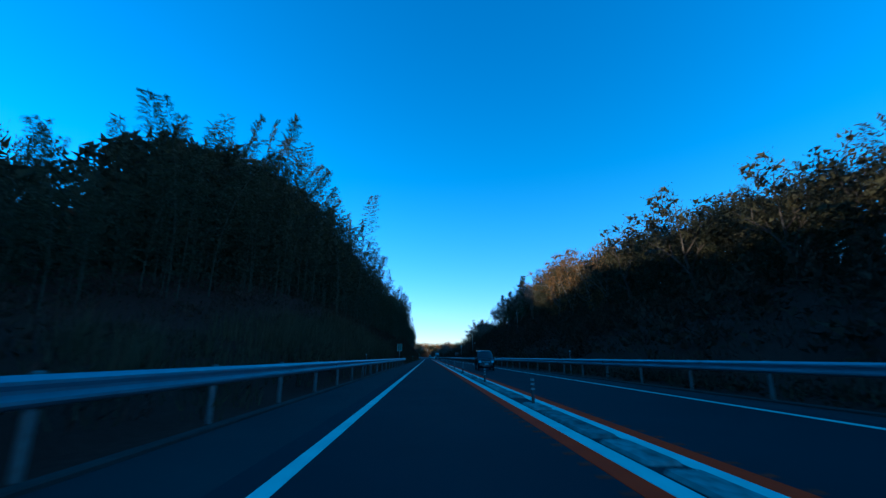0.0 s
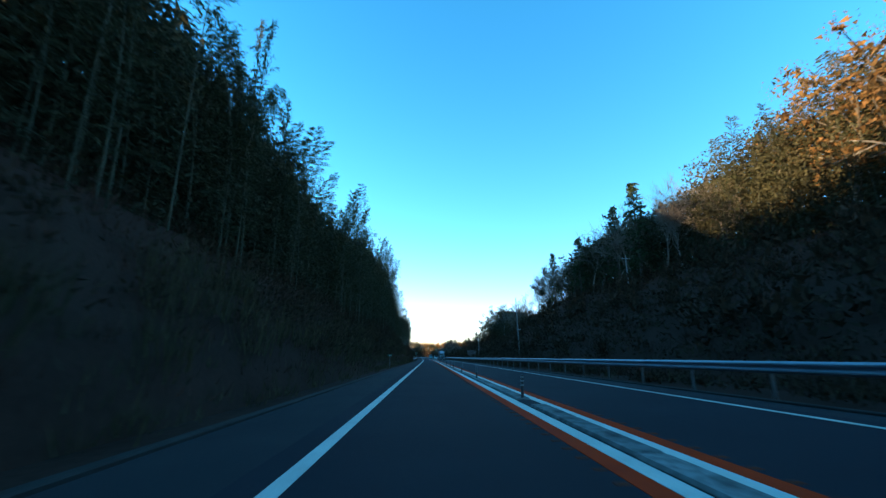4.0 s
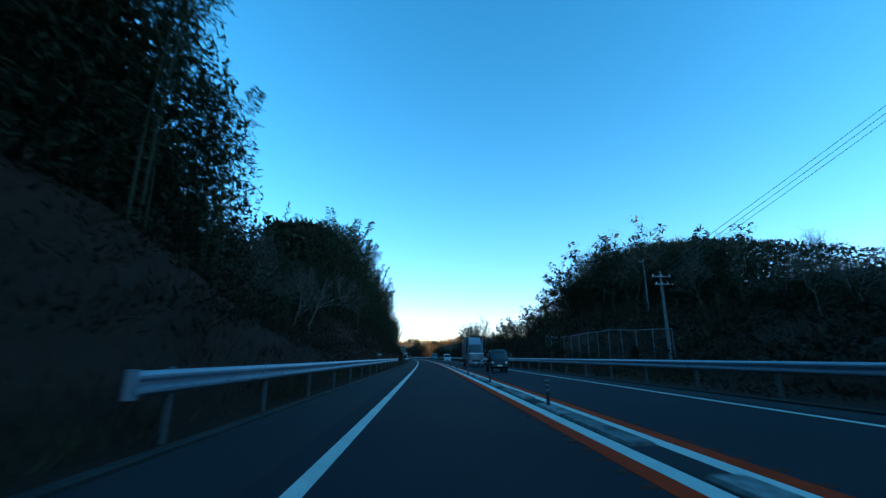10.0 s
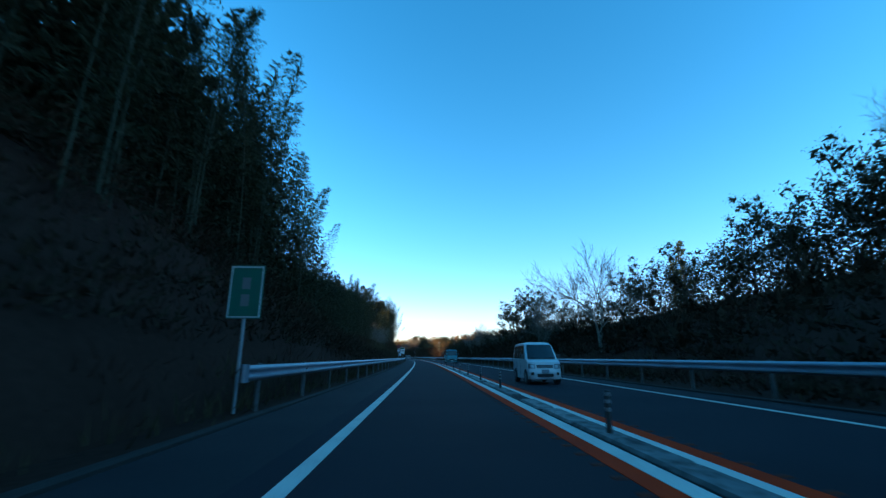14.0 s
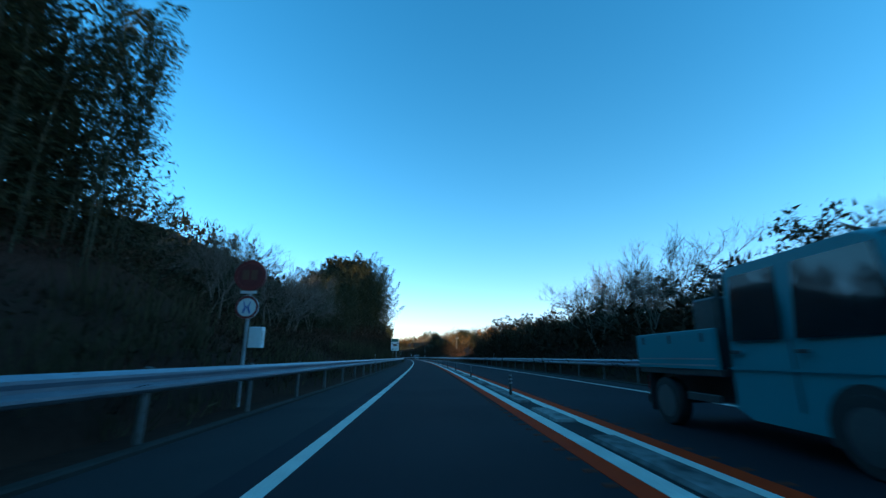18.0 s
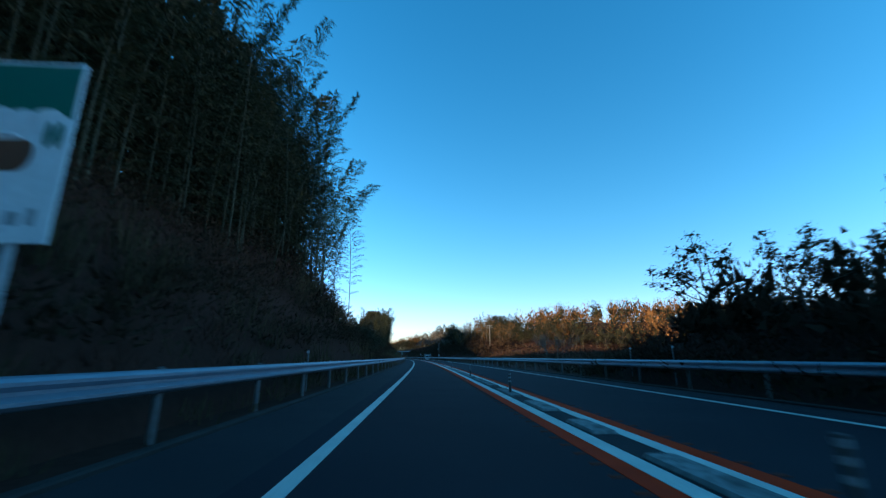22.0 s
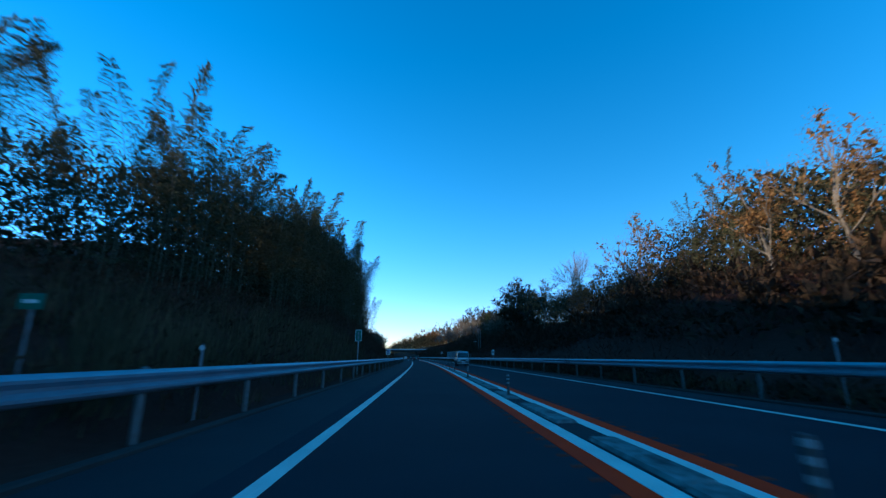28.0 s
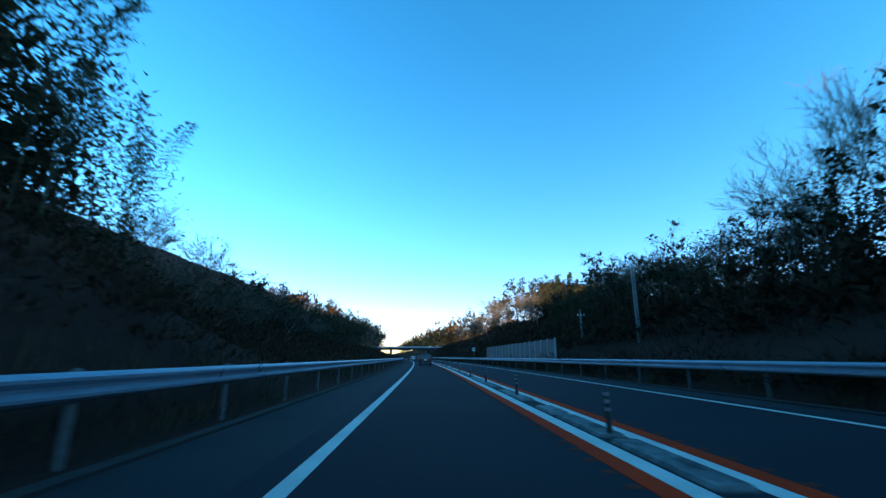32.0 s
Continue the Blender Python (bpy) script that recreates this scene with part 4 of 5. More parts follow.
def speed_sign(s, lat):
    e = tagged(new("variable_speed_sign"), "dark red variable speed disc over a no-overtaking disc on a pole", "road sign", kind="thing")
    g = ground_z(s, lat)
    e.matrix_basis = place(s, lat, g)
    pole_part(e, 0, -0.3, 3.75 - g, 0.05)
    top = part("speed_disc", disc(0.43, -0.1, 0.0, 3.4 - g).mesh("speed_disc", DULL_RED), e, "dark dull red round panel")
    part("ring", Build().rings([[(q * math.cos(a), y, 3.4 - g + q * math.sin(a)) for a in [2 * math.pi * k / 28 for k in range(28)]]
                                for q, y in ((0.42, -0.102), (0.42, -0.112), (0.33, -0.112), (0.33, -0.102))], cap=False).mesh("ring", RED_SIGN), top, "dull red ring")
    bars(top, BROWN_SIGN, [(-0.2, 3.28 - g, -0.03, 3.55 - g), (0.04, 3.28 - g, 0.2, 3.55 - g)], -0.104)
    low = part("overtaking_disc", disc(0.32, -0.08, -0.05, 2.52 - g).mesh("overtaking_disc", WHITE_SIGN), e, "white disc with dull red ring")
    part("ring", Build().rings([[(q * math.cos(a), y, 2.52 - g + q * math.sin(a)) for a in [2 * math.pi * k / 28 for k in range(28)]]
                                for q, y in ((0.315, -0.082), (0.315, -0.09), (0.25, -0.09), (0.25, -0.082))], cap=False).mesh("ring", RED_SIGN), low, "dull red ring")
    for x in (-0.09, 0.09):
        part("arrow", Build().tube([(x, -0.085, 2.36 - g), (x * 0.4, -0.085, 2.52 - g), (x, -0.085, 2.68 - g)], [0.03, 0.03, 0.012], 6).mesh("arrow", BLUE_SIGN), low, "dark blue arrow stroke")
    bars(e, WHITE_SIGN, [(-0.22, 2.9 - g, 0.22, 2.98 - g)], -0.06, "plate")
    box = part("control_box", Build().box((0.1, -0.02, 1.45 - g), (0.46, 0.22, 2.0 - g), 0.02).mesh("control_box", WHITE_SIGN), e, "white steel control box")
    part("hinge", Build().box((0.455, 0.0, 1.55 - g), (0.47, 0.02, 1.9 - g)).mesh("hinge", GREY_PAINT), box)


speed_sign(371.9, -4.8)


def tourist_sign(s, lat):
    e = tagged(new("tourist_sign"), "tall green and white picture board with brown chestnut shape", "road sign", kind="thing")
    g = ground_z(s, lat)
    e.matrix_basis = place(s, lat, g, 2)
    z0, z1, w = 2.42 - g, 4.72 - g, 0.76
    for x in (0.3, -0.3):
        pole_part(e, x, -0.3, z1 - 0.1, 0.06)
    bd = part("board", Build().box((-w, -0.03, z0), (w, 0.0, z1), 0.012).mesh("board", WHITE_SIGN), e, "white picture board")
    bars(bd, GREEN_SIGN, [(-w + 0.04, z0 + 1.55, w - 0.04, z1 - 0.04)], -0.031, "green_field")
    for x, r in ((-0.42, 0.2), (-0.12, 0.24), (0.16, 0.2), (0.44, 0.22)):
        part("cloud", Build().rings([[(x + r * math.cos(a), y, z0 + 1.5 + 0.75 * r * math.sin(a)) for a in [2 * math.pi * k / 18 for k in range(18)]] for y in (-0.031, -0.037)]).mesh("cloud", WHITE_SIGN), bd)
    for x in (-0.6, -0.45, 0.5, 0.62):
        part("tree_print", Build().rings([[(x + 0.05 * math.cos(a), y, z0 + 1.32 + 0.17 * math.sin(a)) for a in [2 * math.pi * k / 12 for k in range(12)]] for y in (-0.037, -0.041)]).mesh("tree_print", GREEN_SIGN), bd)
    part("chestnut", Build().rings([[(0.02 + 0.36 * math.cos(a) * (1 + 0.12 * math.sin(a)), y, z0 + 1.05 + (0.27 + 0.08 * math.cos(2 * a)) * math.sin(a)) for a in [2 * math.pi * k / 24 for k in range(24)]]
                                    for y in (-0.037, -0.043)]).mesh("chestnut", BROWN_SIGN), bd, "brown chestnut shape")
    part("highlight", Build().tube([(-0.2, -0.045, z0 + 1.2), (0.0, -0.045, z0 + 1.31), (0.2, -0.045, z0 + 1.29)], 0.02, 5).mesh("highlight", WHITE_SIGN), bd)
    bars(bd, GREY_PAINT, [(-0.6, z0 + 0.2, -0.42, z0 + 0.34), (-0.28, z0 + 0.2, -0.12, z0 + 0.34), (0.0, z0 + 0.2, 0.16, z0 + 0.34), (0.26, z0 + 0.2, 0.4, z0 + 0.36), (0.48, z0 + 0.2, 0.58, z0 + 0.4)], -0.035)


tourist_sign(444.7, -5.05)


def phone_sign(s, lat):
    e = tagged(new("emergency_phone_sign"), "white box sign with dark handset shape on a pole", "road sign", kind="thing")
    g = ground_z(s, lat)
    e.matrix_basis = place(s, lat, g, 8)
    pole_part(e, 0, -0.3, 1.55 - g, 0.04)
    z = 1.95 - g
    box = part("box", Build().box((-0.29, -0.13, z - 0.38), (0.29, 0.13, z + 0.38), 0.02).mesh("box", WHITE_SIGN), e, "white lamp box")
    bars(box, BLUE_SIGN, [(-0.2, z - 0.28, 0.2, z + 0.28)], -0.131, "panel")
    part("handset", Build().tube([(0.06, -0.15, z - 0.2), (-0.05, -0.15, z - 0.08), (-0.05, -0.15, z + 0.08), (0.06, -0.15, z + 0.2)], [0.05, 0.025, 0.025, 0.05], 8).mesh("handset", WHITE_SIGN), box, "white handset shape")
    part("roof", Build().box((-0.32, -0.17, z + 0.382), (0.32, 0.15, z + 0.41), 0.01).mesh("roof", GREY_PAINT), e)


phone_sign(624.85, -4.9)


def utility_pole(s, lat, h, arms, label, lean=0.0, r=0.12, mat=None):
    e = tagged(new("utility_pole"), label, "utility pole", group="utility poles", kind="thing")
    g = ground_z(s, lat)
    e.matrix_basis = place(s, lat, g) @ pose(0, 0, 0, 0, lean, 0)
    part("pole", Build().tube([(0, 0, -0.4), (0, 0, h * 0.5), (0, 0, h)], [r, r * 0.86, r * 0.64], 12).mesh("pole", mat or CONCRETE, True), e)
    for i, (dz, w) in enumerate(arms):
        arm = part("crossarm", Build().box((-w / 2, -0.16, h - dz), (w / 2, -0.09, h - dz + 0.08)).mesh("crossarm", GREY_PAINT), e)
        for x in (-w / 2 + 0.1, 0.0, w / 2 - 0.1):
            part("insulator", Build().tube([(x, -0.125, h - dz + 0.08), (x, -0.125, h - dz + 0.14), (x, -0.125, h - dz + 0.22)], [0.03, 0.05, 0.025], 8).mesh("insulator", WHITE_SIGN, True), arm)
    return e


utility_pole(157.4, 16.3, 10.2, (), "tall pale concrete utility pole at the foot of the slope", -1.5)
utility_pole(163, 17.5, 4.2, ((0.5, 0.7),), "short utility pole with one crossarm in the scrub", r=0.09, mat=BARK)
utility_pole(232, 18, 7.2, ((0.5, 1.5), (1.1, 1.1)), "utility pole with crossarms beside a mesh fence")
utility_pole(141, 29.5, 5.5, ((0.7, 1.3),), "utility pole with crossarm on the wooded slope")
utility_pole(262, 33, 9.0, ((0.6, 1.6),), "utility pole with crossarm before the bare trees")
utility_pole(575, 22.8, 6.5, ((0.4, 1.8), (1.0, 1.8)), "utility pole with double crossarms before the far wood")
utility_pole(671, 15.5, 6.2, (), "slim pole standing in the scrub", r=0.07)
utility_pole(672, 16.2, 6.0, (), "slim pole standing in the scrub", r=0.07)
utility_pole(686, 17, 3.6, ((0.7, 0.9),), "short utility pole with one crossarm in the scrub")


def wire(a, b, sag):
    b_ = Build()
    pts = [a.lerp(b, t) + Vector((0, 0, -sag * 4 * t * (1 - t))) for t in np.linspace(0, 1, 12)]
    b_.tube(pts, 0.018, 4)
    tagged(new("overhead_wire", b_.mesh("overhead_wire", DARK_METAL)), "thin black overhead wire between poles", "wire", group="overhead wires", kind="thing")


for dx in (-0.6, 0.0, 0.6):
    wire(at(232, 18 + dx, ground_z(232, 18) + 6.9), at(205, 36 + dx, ground_z(205, 36) + 13), 0.5)


def mesh_fence(s0, s1, lat, h):
    e = tagged(new("mesh_fence"), "tall grey wire mesh fence on slim posts", "fence", kind="thing")
    e.matrix_basis = place(s0, lat)
    inv = e.matrix_basis.inverted()
    n = int((s1 - s0) / 2.4)
    ss = np.linspace(s0, s1, n + 1)
    one = Build().tube([(0, 0, -0.4), (0, 0, h)], 0.035, 8).mesh("post", GREY_DARK, True)
    for s in ss:
        part("post", one, e, m=inv @ place(s, lat, ground_z(s, lat)))
    for a, b in zip(ss[:-1], ss[1:]):
        p, q = at(a, lat, ground_z(a, lat)), at(b, lat, ground_z(b, lat))
        r = Build().tube([p + Vector((0, 0, h - 0.03)), q + Vector((0, 0, h - 0.03))], 0.028, 6).mesh("top_rail", GREY_DARK)
        r.transform(inv)
        part("top_rail", r, e)
        w = Build()
        for k in np.linspace(0.02, 0.98, 13):
            c = p.lerp(q, k)
            w.tube([c, c + Vector((0, 0, h - 0.05))], 0.003, 3)
        for z in np.arange(0.1, h, 0.18):
            w.tube([p + Vector((0, 0, z)), q + Vector((0, 0, z))], 0.003, 3)
        me = w.mesh("mesh_panel", GREY_DARK)
        me.transform(inv)
        part("mesh_panel", me, e)


mesh_fence(229, 260, 16.6, 2.9)


def noise_wall(s0, s1, lat, h):
    e = tagged(new("noise_barrier"), "pale ribbed noise barrier panels between steel posts", "noise barrier", kind="thing")
    e.matrix_basis = place(s0, lat)
    inv = e.matrix_basis.inverted()
    ss = np.arange(s0, s1 + 0.1, 2.4)
    one = Build().box((-0.08, -0.08, -0.4), (0.08, 0.08, h + 0.1), 0.015).mesh("post", GREY_PAINT)
    for s in ss:
        part("post", one, e, m=inv @ place(s, lat, 0))
    flat = Build().box((-0.03, 0.09, 0.0), (0.03, 2.31, h)).mesh("panel", BARRIER)
    bar = Build().box((-0.05, 0.09, 0.0), (-0.032, 2.31, 0.06)).mesh("rib", BARRIER)
    for a in ss[:-1]:
        panel = part("panel", flat, e, m=inv @ place(a, lat, 0))
        for z in np.arange(0.25, h, 0.5):
            part("rib", bar, panel, m=Matrix.Translation((0, 0, z)))


noise_wall(681, 724, 12.4, 2.9)


def small_board(s, lat, z, w, h):
    e = tagged(new("roadside_board"), "small white roadside board seen on its post", "road sign", group="small boards", kind="thing")
    g = ground_z(s, lat)
    e.matrix_basis = place(s, lat, g)
    pole_part(e, 0, -0.3, z - g, 0.03)
    bd = part("board", Build().box((-w / 2, -0.015, z - g - h / 2), (w / 2, 0.01, z - g + h / 2), 0.008).mesh("board", WHITE_SIGN), e)
    bars(bd, DARK_METAL, [(-w * 0.3, z - g - h * 0.25, -w * 0.05, z - g + h * 0.25), (w * 0.05, z - g - h * 0.25, w * 0.3, z - g + h * 0.25)], -0.017)


small_board(627.5, 11.2, 1.95, 0.4, 0.72)
small_board(733, 11.4, 2.8, 0.6, 0.7)


def overbridge(s):
    e = tagged(new("overbridge"), "dark concrete bridge crossing far over the road", "bridge", kind="thing")
    e.matrix_basis = place(s, 0)
    part("deck", Build().box((-60, -3, 5.4), (60, 3, 6.6), 0.1).mesh("deck", KERB), e)
    part("parapet", Build().box((-60, -3.1, 6.6), (60, -2.9, 7.4), 0.02).mesh("parapet", GREY_PAINT), e)
    for x in (-9, 14):
        part("pier", Build().box((x - 0.6, -2, -0.4), (x + 0.6, 2, 5.4), 0.08).mesh("pier", KERB), e)


overbridge(905)
mast = tagged(new("lamp_mast"), "tall grey steel mast with lamp ring far ahead", "mast", kind="thing")
mast.matrix_basis = place(1000, -52, 4)
part("shaft", Build().tube([(0, 0, 0), (0, 0, 26)], [0.5, 0.3], 10).mesh("shaft", GREY_PAINT, True), mast)
part("lamp_ring", Build().tube([(0, 0, 25.6), (0, 0, 26.4), (0, 0, 27.2)], [0.9, 1.6, 1.2], 12).mesh("lamp_ring", GREY_PAINT, True), mast)


# ---- vehicles ----
def wheel(e, x, y, r, w):
    t = part("wheel", Build().rings([[(x + dx, y + q * math.cos(a), r + q * math.sin(a)) for a in [2 * math.pi * k / 22 for k in range(22)]]
                                     for dx, q in ((-w / 2, r * 0.72), (-w / 2, r * 0.95), (-w * 0.35, r), (w * 0.35, r), (w / 2, r * 0.95), (w / 2, r * 0.72))]).mesh("wheel", RUBBER, True), e, "black rubber tyre")
    part("rim", Build().rings([[(x + dx, y + q * math.cos(a), r + q * math.sin(a)) for a in [2 * math.pi * k / 16 for k in range(16)]]
                               for dx, q in ((-w / 2 - 0.012, r * 0.3), (-w / 2 - 0.006, r * 0.68), (w / 2 + 0.006, r * 0.68), (w / 2 + 0.012, r * 0.3))]).mesh("rim", RIM, True), t, "dull steel wheel rim")


def shell(profile, half, tuck, wrap, crown=0.05):
    """A body from its side view [(y, z), ...]: widths follow height by tuck(z), the ends wrap round and the roof falls towards the sides."""
    mid, top = sum(y for y, z in profile) / len(profile), max(z for y, z in profile)
    rings = []
    for f in (-1.0, -0.985, -0.94, -0.85, -0.6, -0.25, 0.25, 0.6, 0.85, 0.94, 0.985, 1.0):
        q = abs(f)
        rings.append([(f * half * tuck(z), y + (wrap if y < mid else -0.5 * wrap) * q ** 5, z - (crown * q ** 5 if z > top - 0.15 else 0.0)) for y, z in profile])
    return Build().rings(rings)


def skin(fy, x0, x1, z0, z1, proud=0.008, taper=0.0, nx=9, nz=3):
    """A thin curved panel that follows a vehicle's front y = fy(x, z); taper draws its top in."""
    zs = np.linspace(z0, z1, nz)
    rings = []
    for x in np.linspace(x0, x1, nx):
        row = [(x * (1 - taper * (z - z0) / (z1 - z0)), z) for z in zs]
        rings.append([(q, fy(q, z) - proud, z) for q, z in row] + [(q, fy(q, z) + 0.02, z) for q, z in reversed(row)])
    return Build().rings(rings)


def plane(pts, depth, nrm):
    n = Vector(nrm).normalized() * depth
    a = [Vector(p) for p in pts]
    return Build().rings([[p for p in a], [p + n for p in a]])


def wheel_arch(e, x, y, r):
    """A dark half-round opening round the wheel, a little proud of the body's side."""
    out = 0.006 if x > 0 else -0.006
    arc = [(y + r * math.cos(a), r * 0.82 + r * math.sin(a)) for a in np.linspace(-0.35, math.pi + 0.35, 15)]
    part("wheel_arch", Build().rings([[(x, p, z) for p, z in arc], [(x + out, p, z) for p, z in arc]]).mesh("wheel_arch", RUBBER), e, "dark wheel arch")


def tail(e, w, y, z):
    """Tail lights, bumper and blank plate on the back of a vehicle."""
    for x in (-1, 1):
        part("tail_light", Build().box((x * w * 0.42 - 0.11, y - 0.05, z), (x * w * 0.42 + 0.11, y + 0.02, z + 0.3), 0.03).mesh("tail_light", RED_LENS), e, "red tail light lens")
    part("rear_bumper", Build().box((-w / 2 + 0.03, y - 0.08, 0.3), (w / 2 - 0.03, y + 0.07, 0.52), 0.05).mesh("rear_bumper", DARK_METAL), e, "dark plastic bumper")
    part("plate", Build().box((-0.17, y + 0.072, z + 0.02), (0.17, y + 0.085, z + 0.19), 0.006).mesh("plate", WHITE_SIGN), e, "blank number plate")


def van(name, label, paint, w, l, h, hood, s, lat, turn, high=0.55):
    """A one-box van or a car; its front looks along -y before turning."""
    e = tagged(new(name), label, "van" if hood < 0.6 else "car", kind="thing")
    f, r = -l / 2, l / 2
    belt = h * high
    rake = f + hood + 0.62 * (h - belt)
    prof = [(f + 0.05, 0.24), (f - 0.02, 0.34), (f - 0.03, 0.52), (f + 0.02, 0.7), (f + 0.1, belt - 0.1), (f + hood * 0.6, belt - 0.02), (f + hood, belt + 0.03), (rake, h - 0.1), (rake + 0.2, h - 0.02), (rake + 0.6, h), (r - 0.5, h),
            (r - 0.18, h - 0.05), (r - 0.09, h - 0.16), (r - 0.01, belt), (r, 0.6), (r - 0.02, 0.34), (r - 0.08, 0.24)]
    tuck = lambda z: 0.97 + 0.03 * min(1.0, z / 0.6) if z <= belt else 1.0 - 0.15 * (z - belt) / (h - belt)
    wrap = 0.16
    fz, fyy = [z for y, z in prof[:8]], [y for y, z in prof[:8]]
    fy = lambda x, z: float(np.interp(z, fz, fyy)) + wrap * min(1.0, abs(x) / (w / 2 * tuck(z))) ** 5
    part("body", shell(prof, w / 2, tuck, wrap, 0.06).mesh("body", paint, True), e)
    k = w / 2
    part("windscreen", skin(fy, -k * 0.86, k * 0.86, belt + 0.06, h - 0.13, 0.006, 0.1).mesh("windscreen", GLASS, True), e, "dark raked windscreen")
    part("cowl", skin(fy, -k * 0.84, k * 0.84, belt + 0.015, belt + 0.055, 0.01, 0.0, 9, 2).mesh("cowl", RUBBER), e, "black cowl under the windscreen")
    part("rear_window", plane([(-k * 0.84, r - 0.02, belt + 0.1), (-k * 0.76, r - 0.085, h - 0.2), (k * 0.76, r - 0.085, h - 0.2), (k * 0.84, r - 0.02, belt + 0.1)], 0.02, (0, 1, 0.2)).mesh("rear_window", GLASS), e, "dark rear glass")
    cuts = np.linspace(f + hood + 0.45, r - 0.22, 4)
    za, zb = belt + 0.05, h - 0.17
    for x in (-1, 1):
        xa, xb = x * k * tuck(za), x * k * tuck(zb)
        for i, (a, b) in enumerate(zip(cuts[:-1], cuts[1:])):
            lead = 0.3 if i == 0 else 0.04
            part("side_window", plane([(xa, a + 0.04, za), (xa, b - 0.04, za), (xb, b - 0.05, zb), (xb, a + lead, zb)], 0.012, (x, 0, 0.15)).mesh("side_window", GLASS), e, "dark side glass")
            part("door_seam", Build().box((x * (k + 0.002) - 0.004, b - 0.01, 0.36), (x * (k + 0.002) + 0.004, b + 0.008, belt - 0.02)).mesh("door_seam", RUBBER), e)
        for a in cuts[1:3]:
            part("door_handle", Build().box((x * (k + 0.01) - 0.014, a - 0.24, belt - 0.14), (x * (k + 0.01) + 0.014, a - 0.08, belt - 0.1), 0.008).mesh("door_handle", paint), e)
        part("mirror", Build().box((x * (k + 0.1) - 0.1, f + hood + 0.28, belt + 0.04), (x * (k + 0.1) + 0.1, f + hood + 0.4, belt + 0.24), 0.03).mesh("mirror", DARK_METAL), e, "dark door mirror")
        for y in (f + l * 0.17, r - l * 0.19):
            wheel_arch(e, x * (k + 0.001), y, 0.37)
            wheel(e, x * (k - 0.075), y, 0.3, 0.19)
        lamp = part("headlight", skin(fy, *sorted((x * k * 0.58, x * k * 0.96)), 0.7, 0.9, 0.014, 0.0, 6).mesh("headlight", GREY_DARK, True), e, "large headlight cluster")
        part("lens", skin(fy, *sorted((x * k * 0.64, x * k * 0.84)), 0.73, 0.87, 0.026, 0.0, 5).mesh("lens", CLEAR_LENS, True), lamp, "clear headlight lens")
        part("fog_light", skin(fy, *sorted((x * k * 0.68, x * k * 0.84)), 0.42, 0.54, 0.012, 0.0, 4).mesh("fog_light", RUBBER), e, "dark round fog light recess")
    part("grille", skin(fy, -k * 0.5, k * 0.5, 0.72, 0.86, 0.012).mesh("grille", RUBBER), e, "black slatted grille")
    for z in (0.75, 0.8):
        part("grille_bar", skin(fy, -k * 0.48, k * 0.48, z, z + 0.014, 0.022, 0.0, 7, 2).mesh("grille_bar", CAR_SILVER), e, "bright grille bar")
    part("air_intake", skin(fy, -k * 0.48, k * 0.48, 0.34, 0.48, 0.01).mesh("air_intake", RUBBER), e, "black lower air intake")
    part("bumper_lip", skin(fy, -k * 0.95, k * 0.95, 0.55, 0.6, 0.022, 0.0, 11, 2).mesh("bumper_lip", paint, True), e)
    part("plate", skin(fy, -0.17, 0.17, 0.5, 0.66, 0.035, 0.0, 3, 2).mesh("plate", GREY_DARK), e, "blank number plate")
    for x in (-0.45, 0.1):
        part("wiper", Build().tube([(x * k * 2, fy(0, belt + 0.07) - 0.02, belt + 0.06), (x * k * 2 + 0.5 * k, fy(0, belt + 0.12) - 0.02, belt + 0.12)], 0.011, 5).mesh("wiper", RUBBER), e)
    tail(e, w, r, 0.72)
    e.matrix_basis = place(s, lat, 0, turn)
    return e


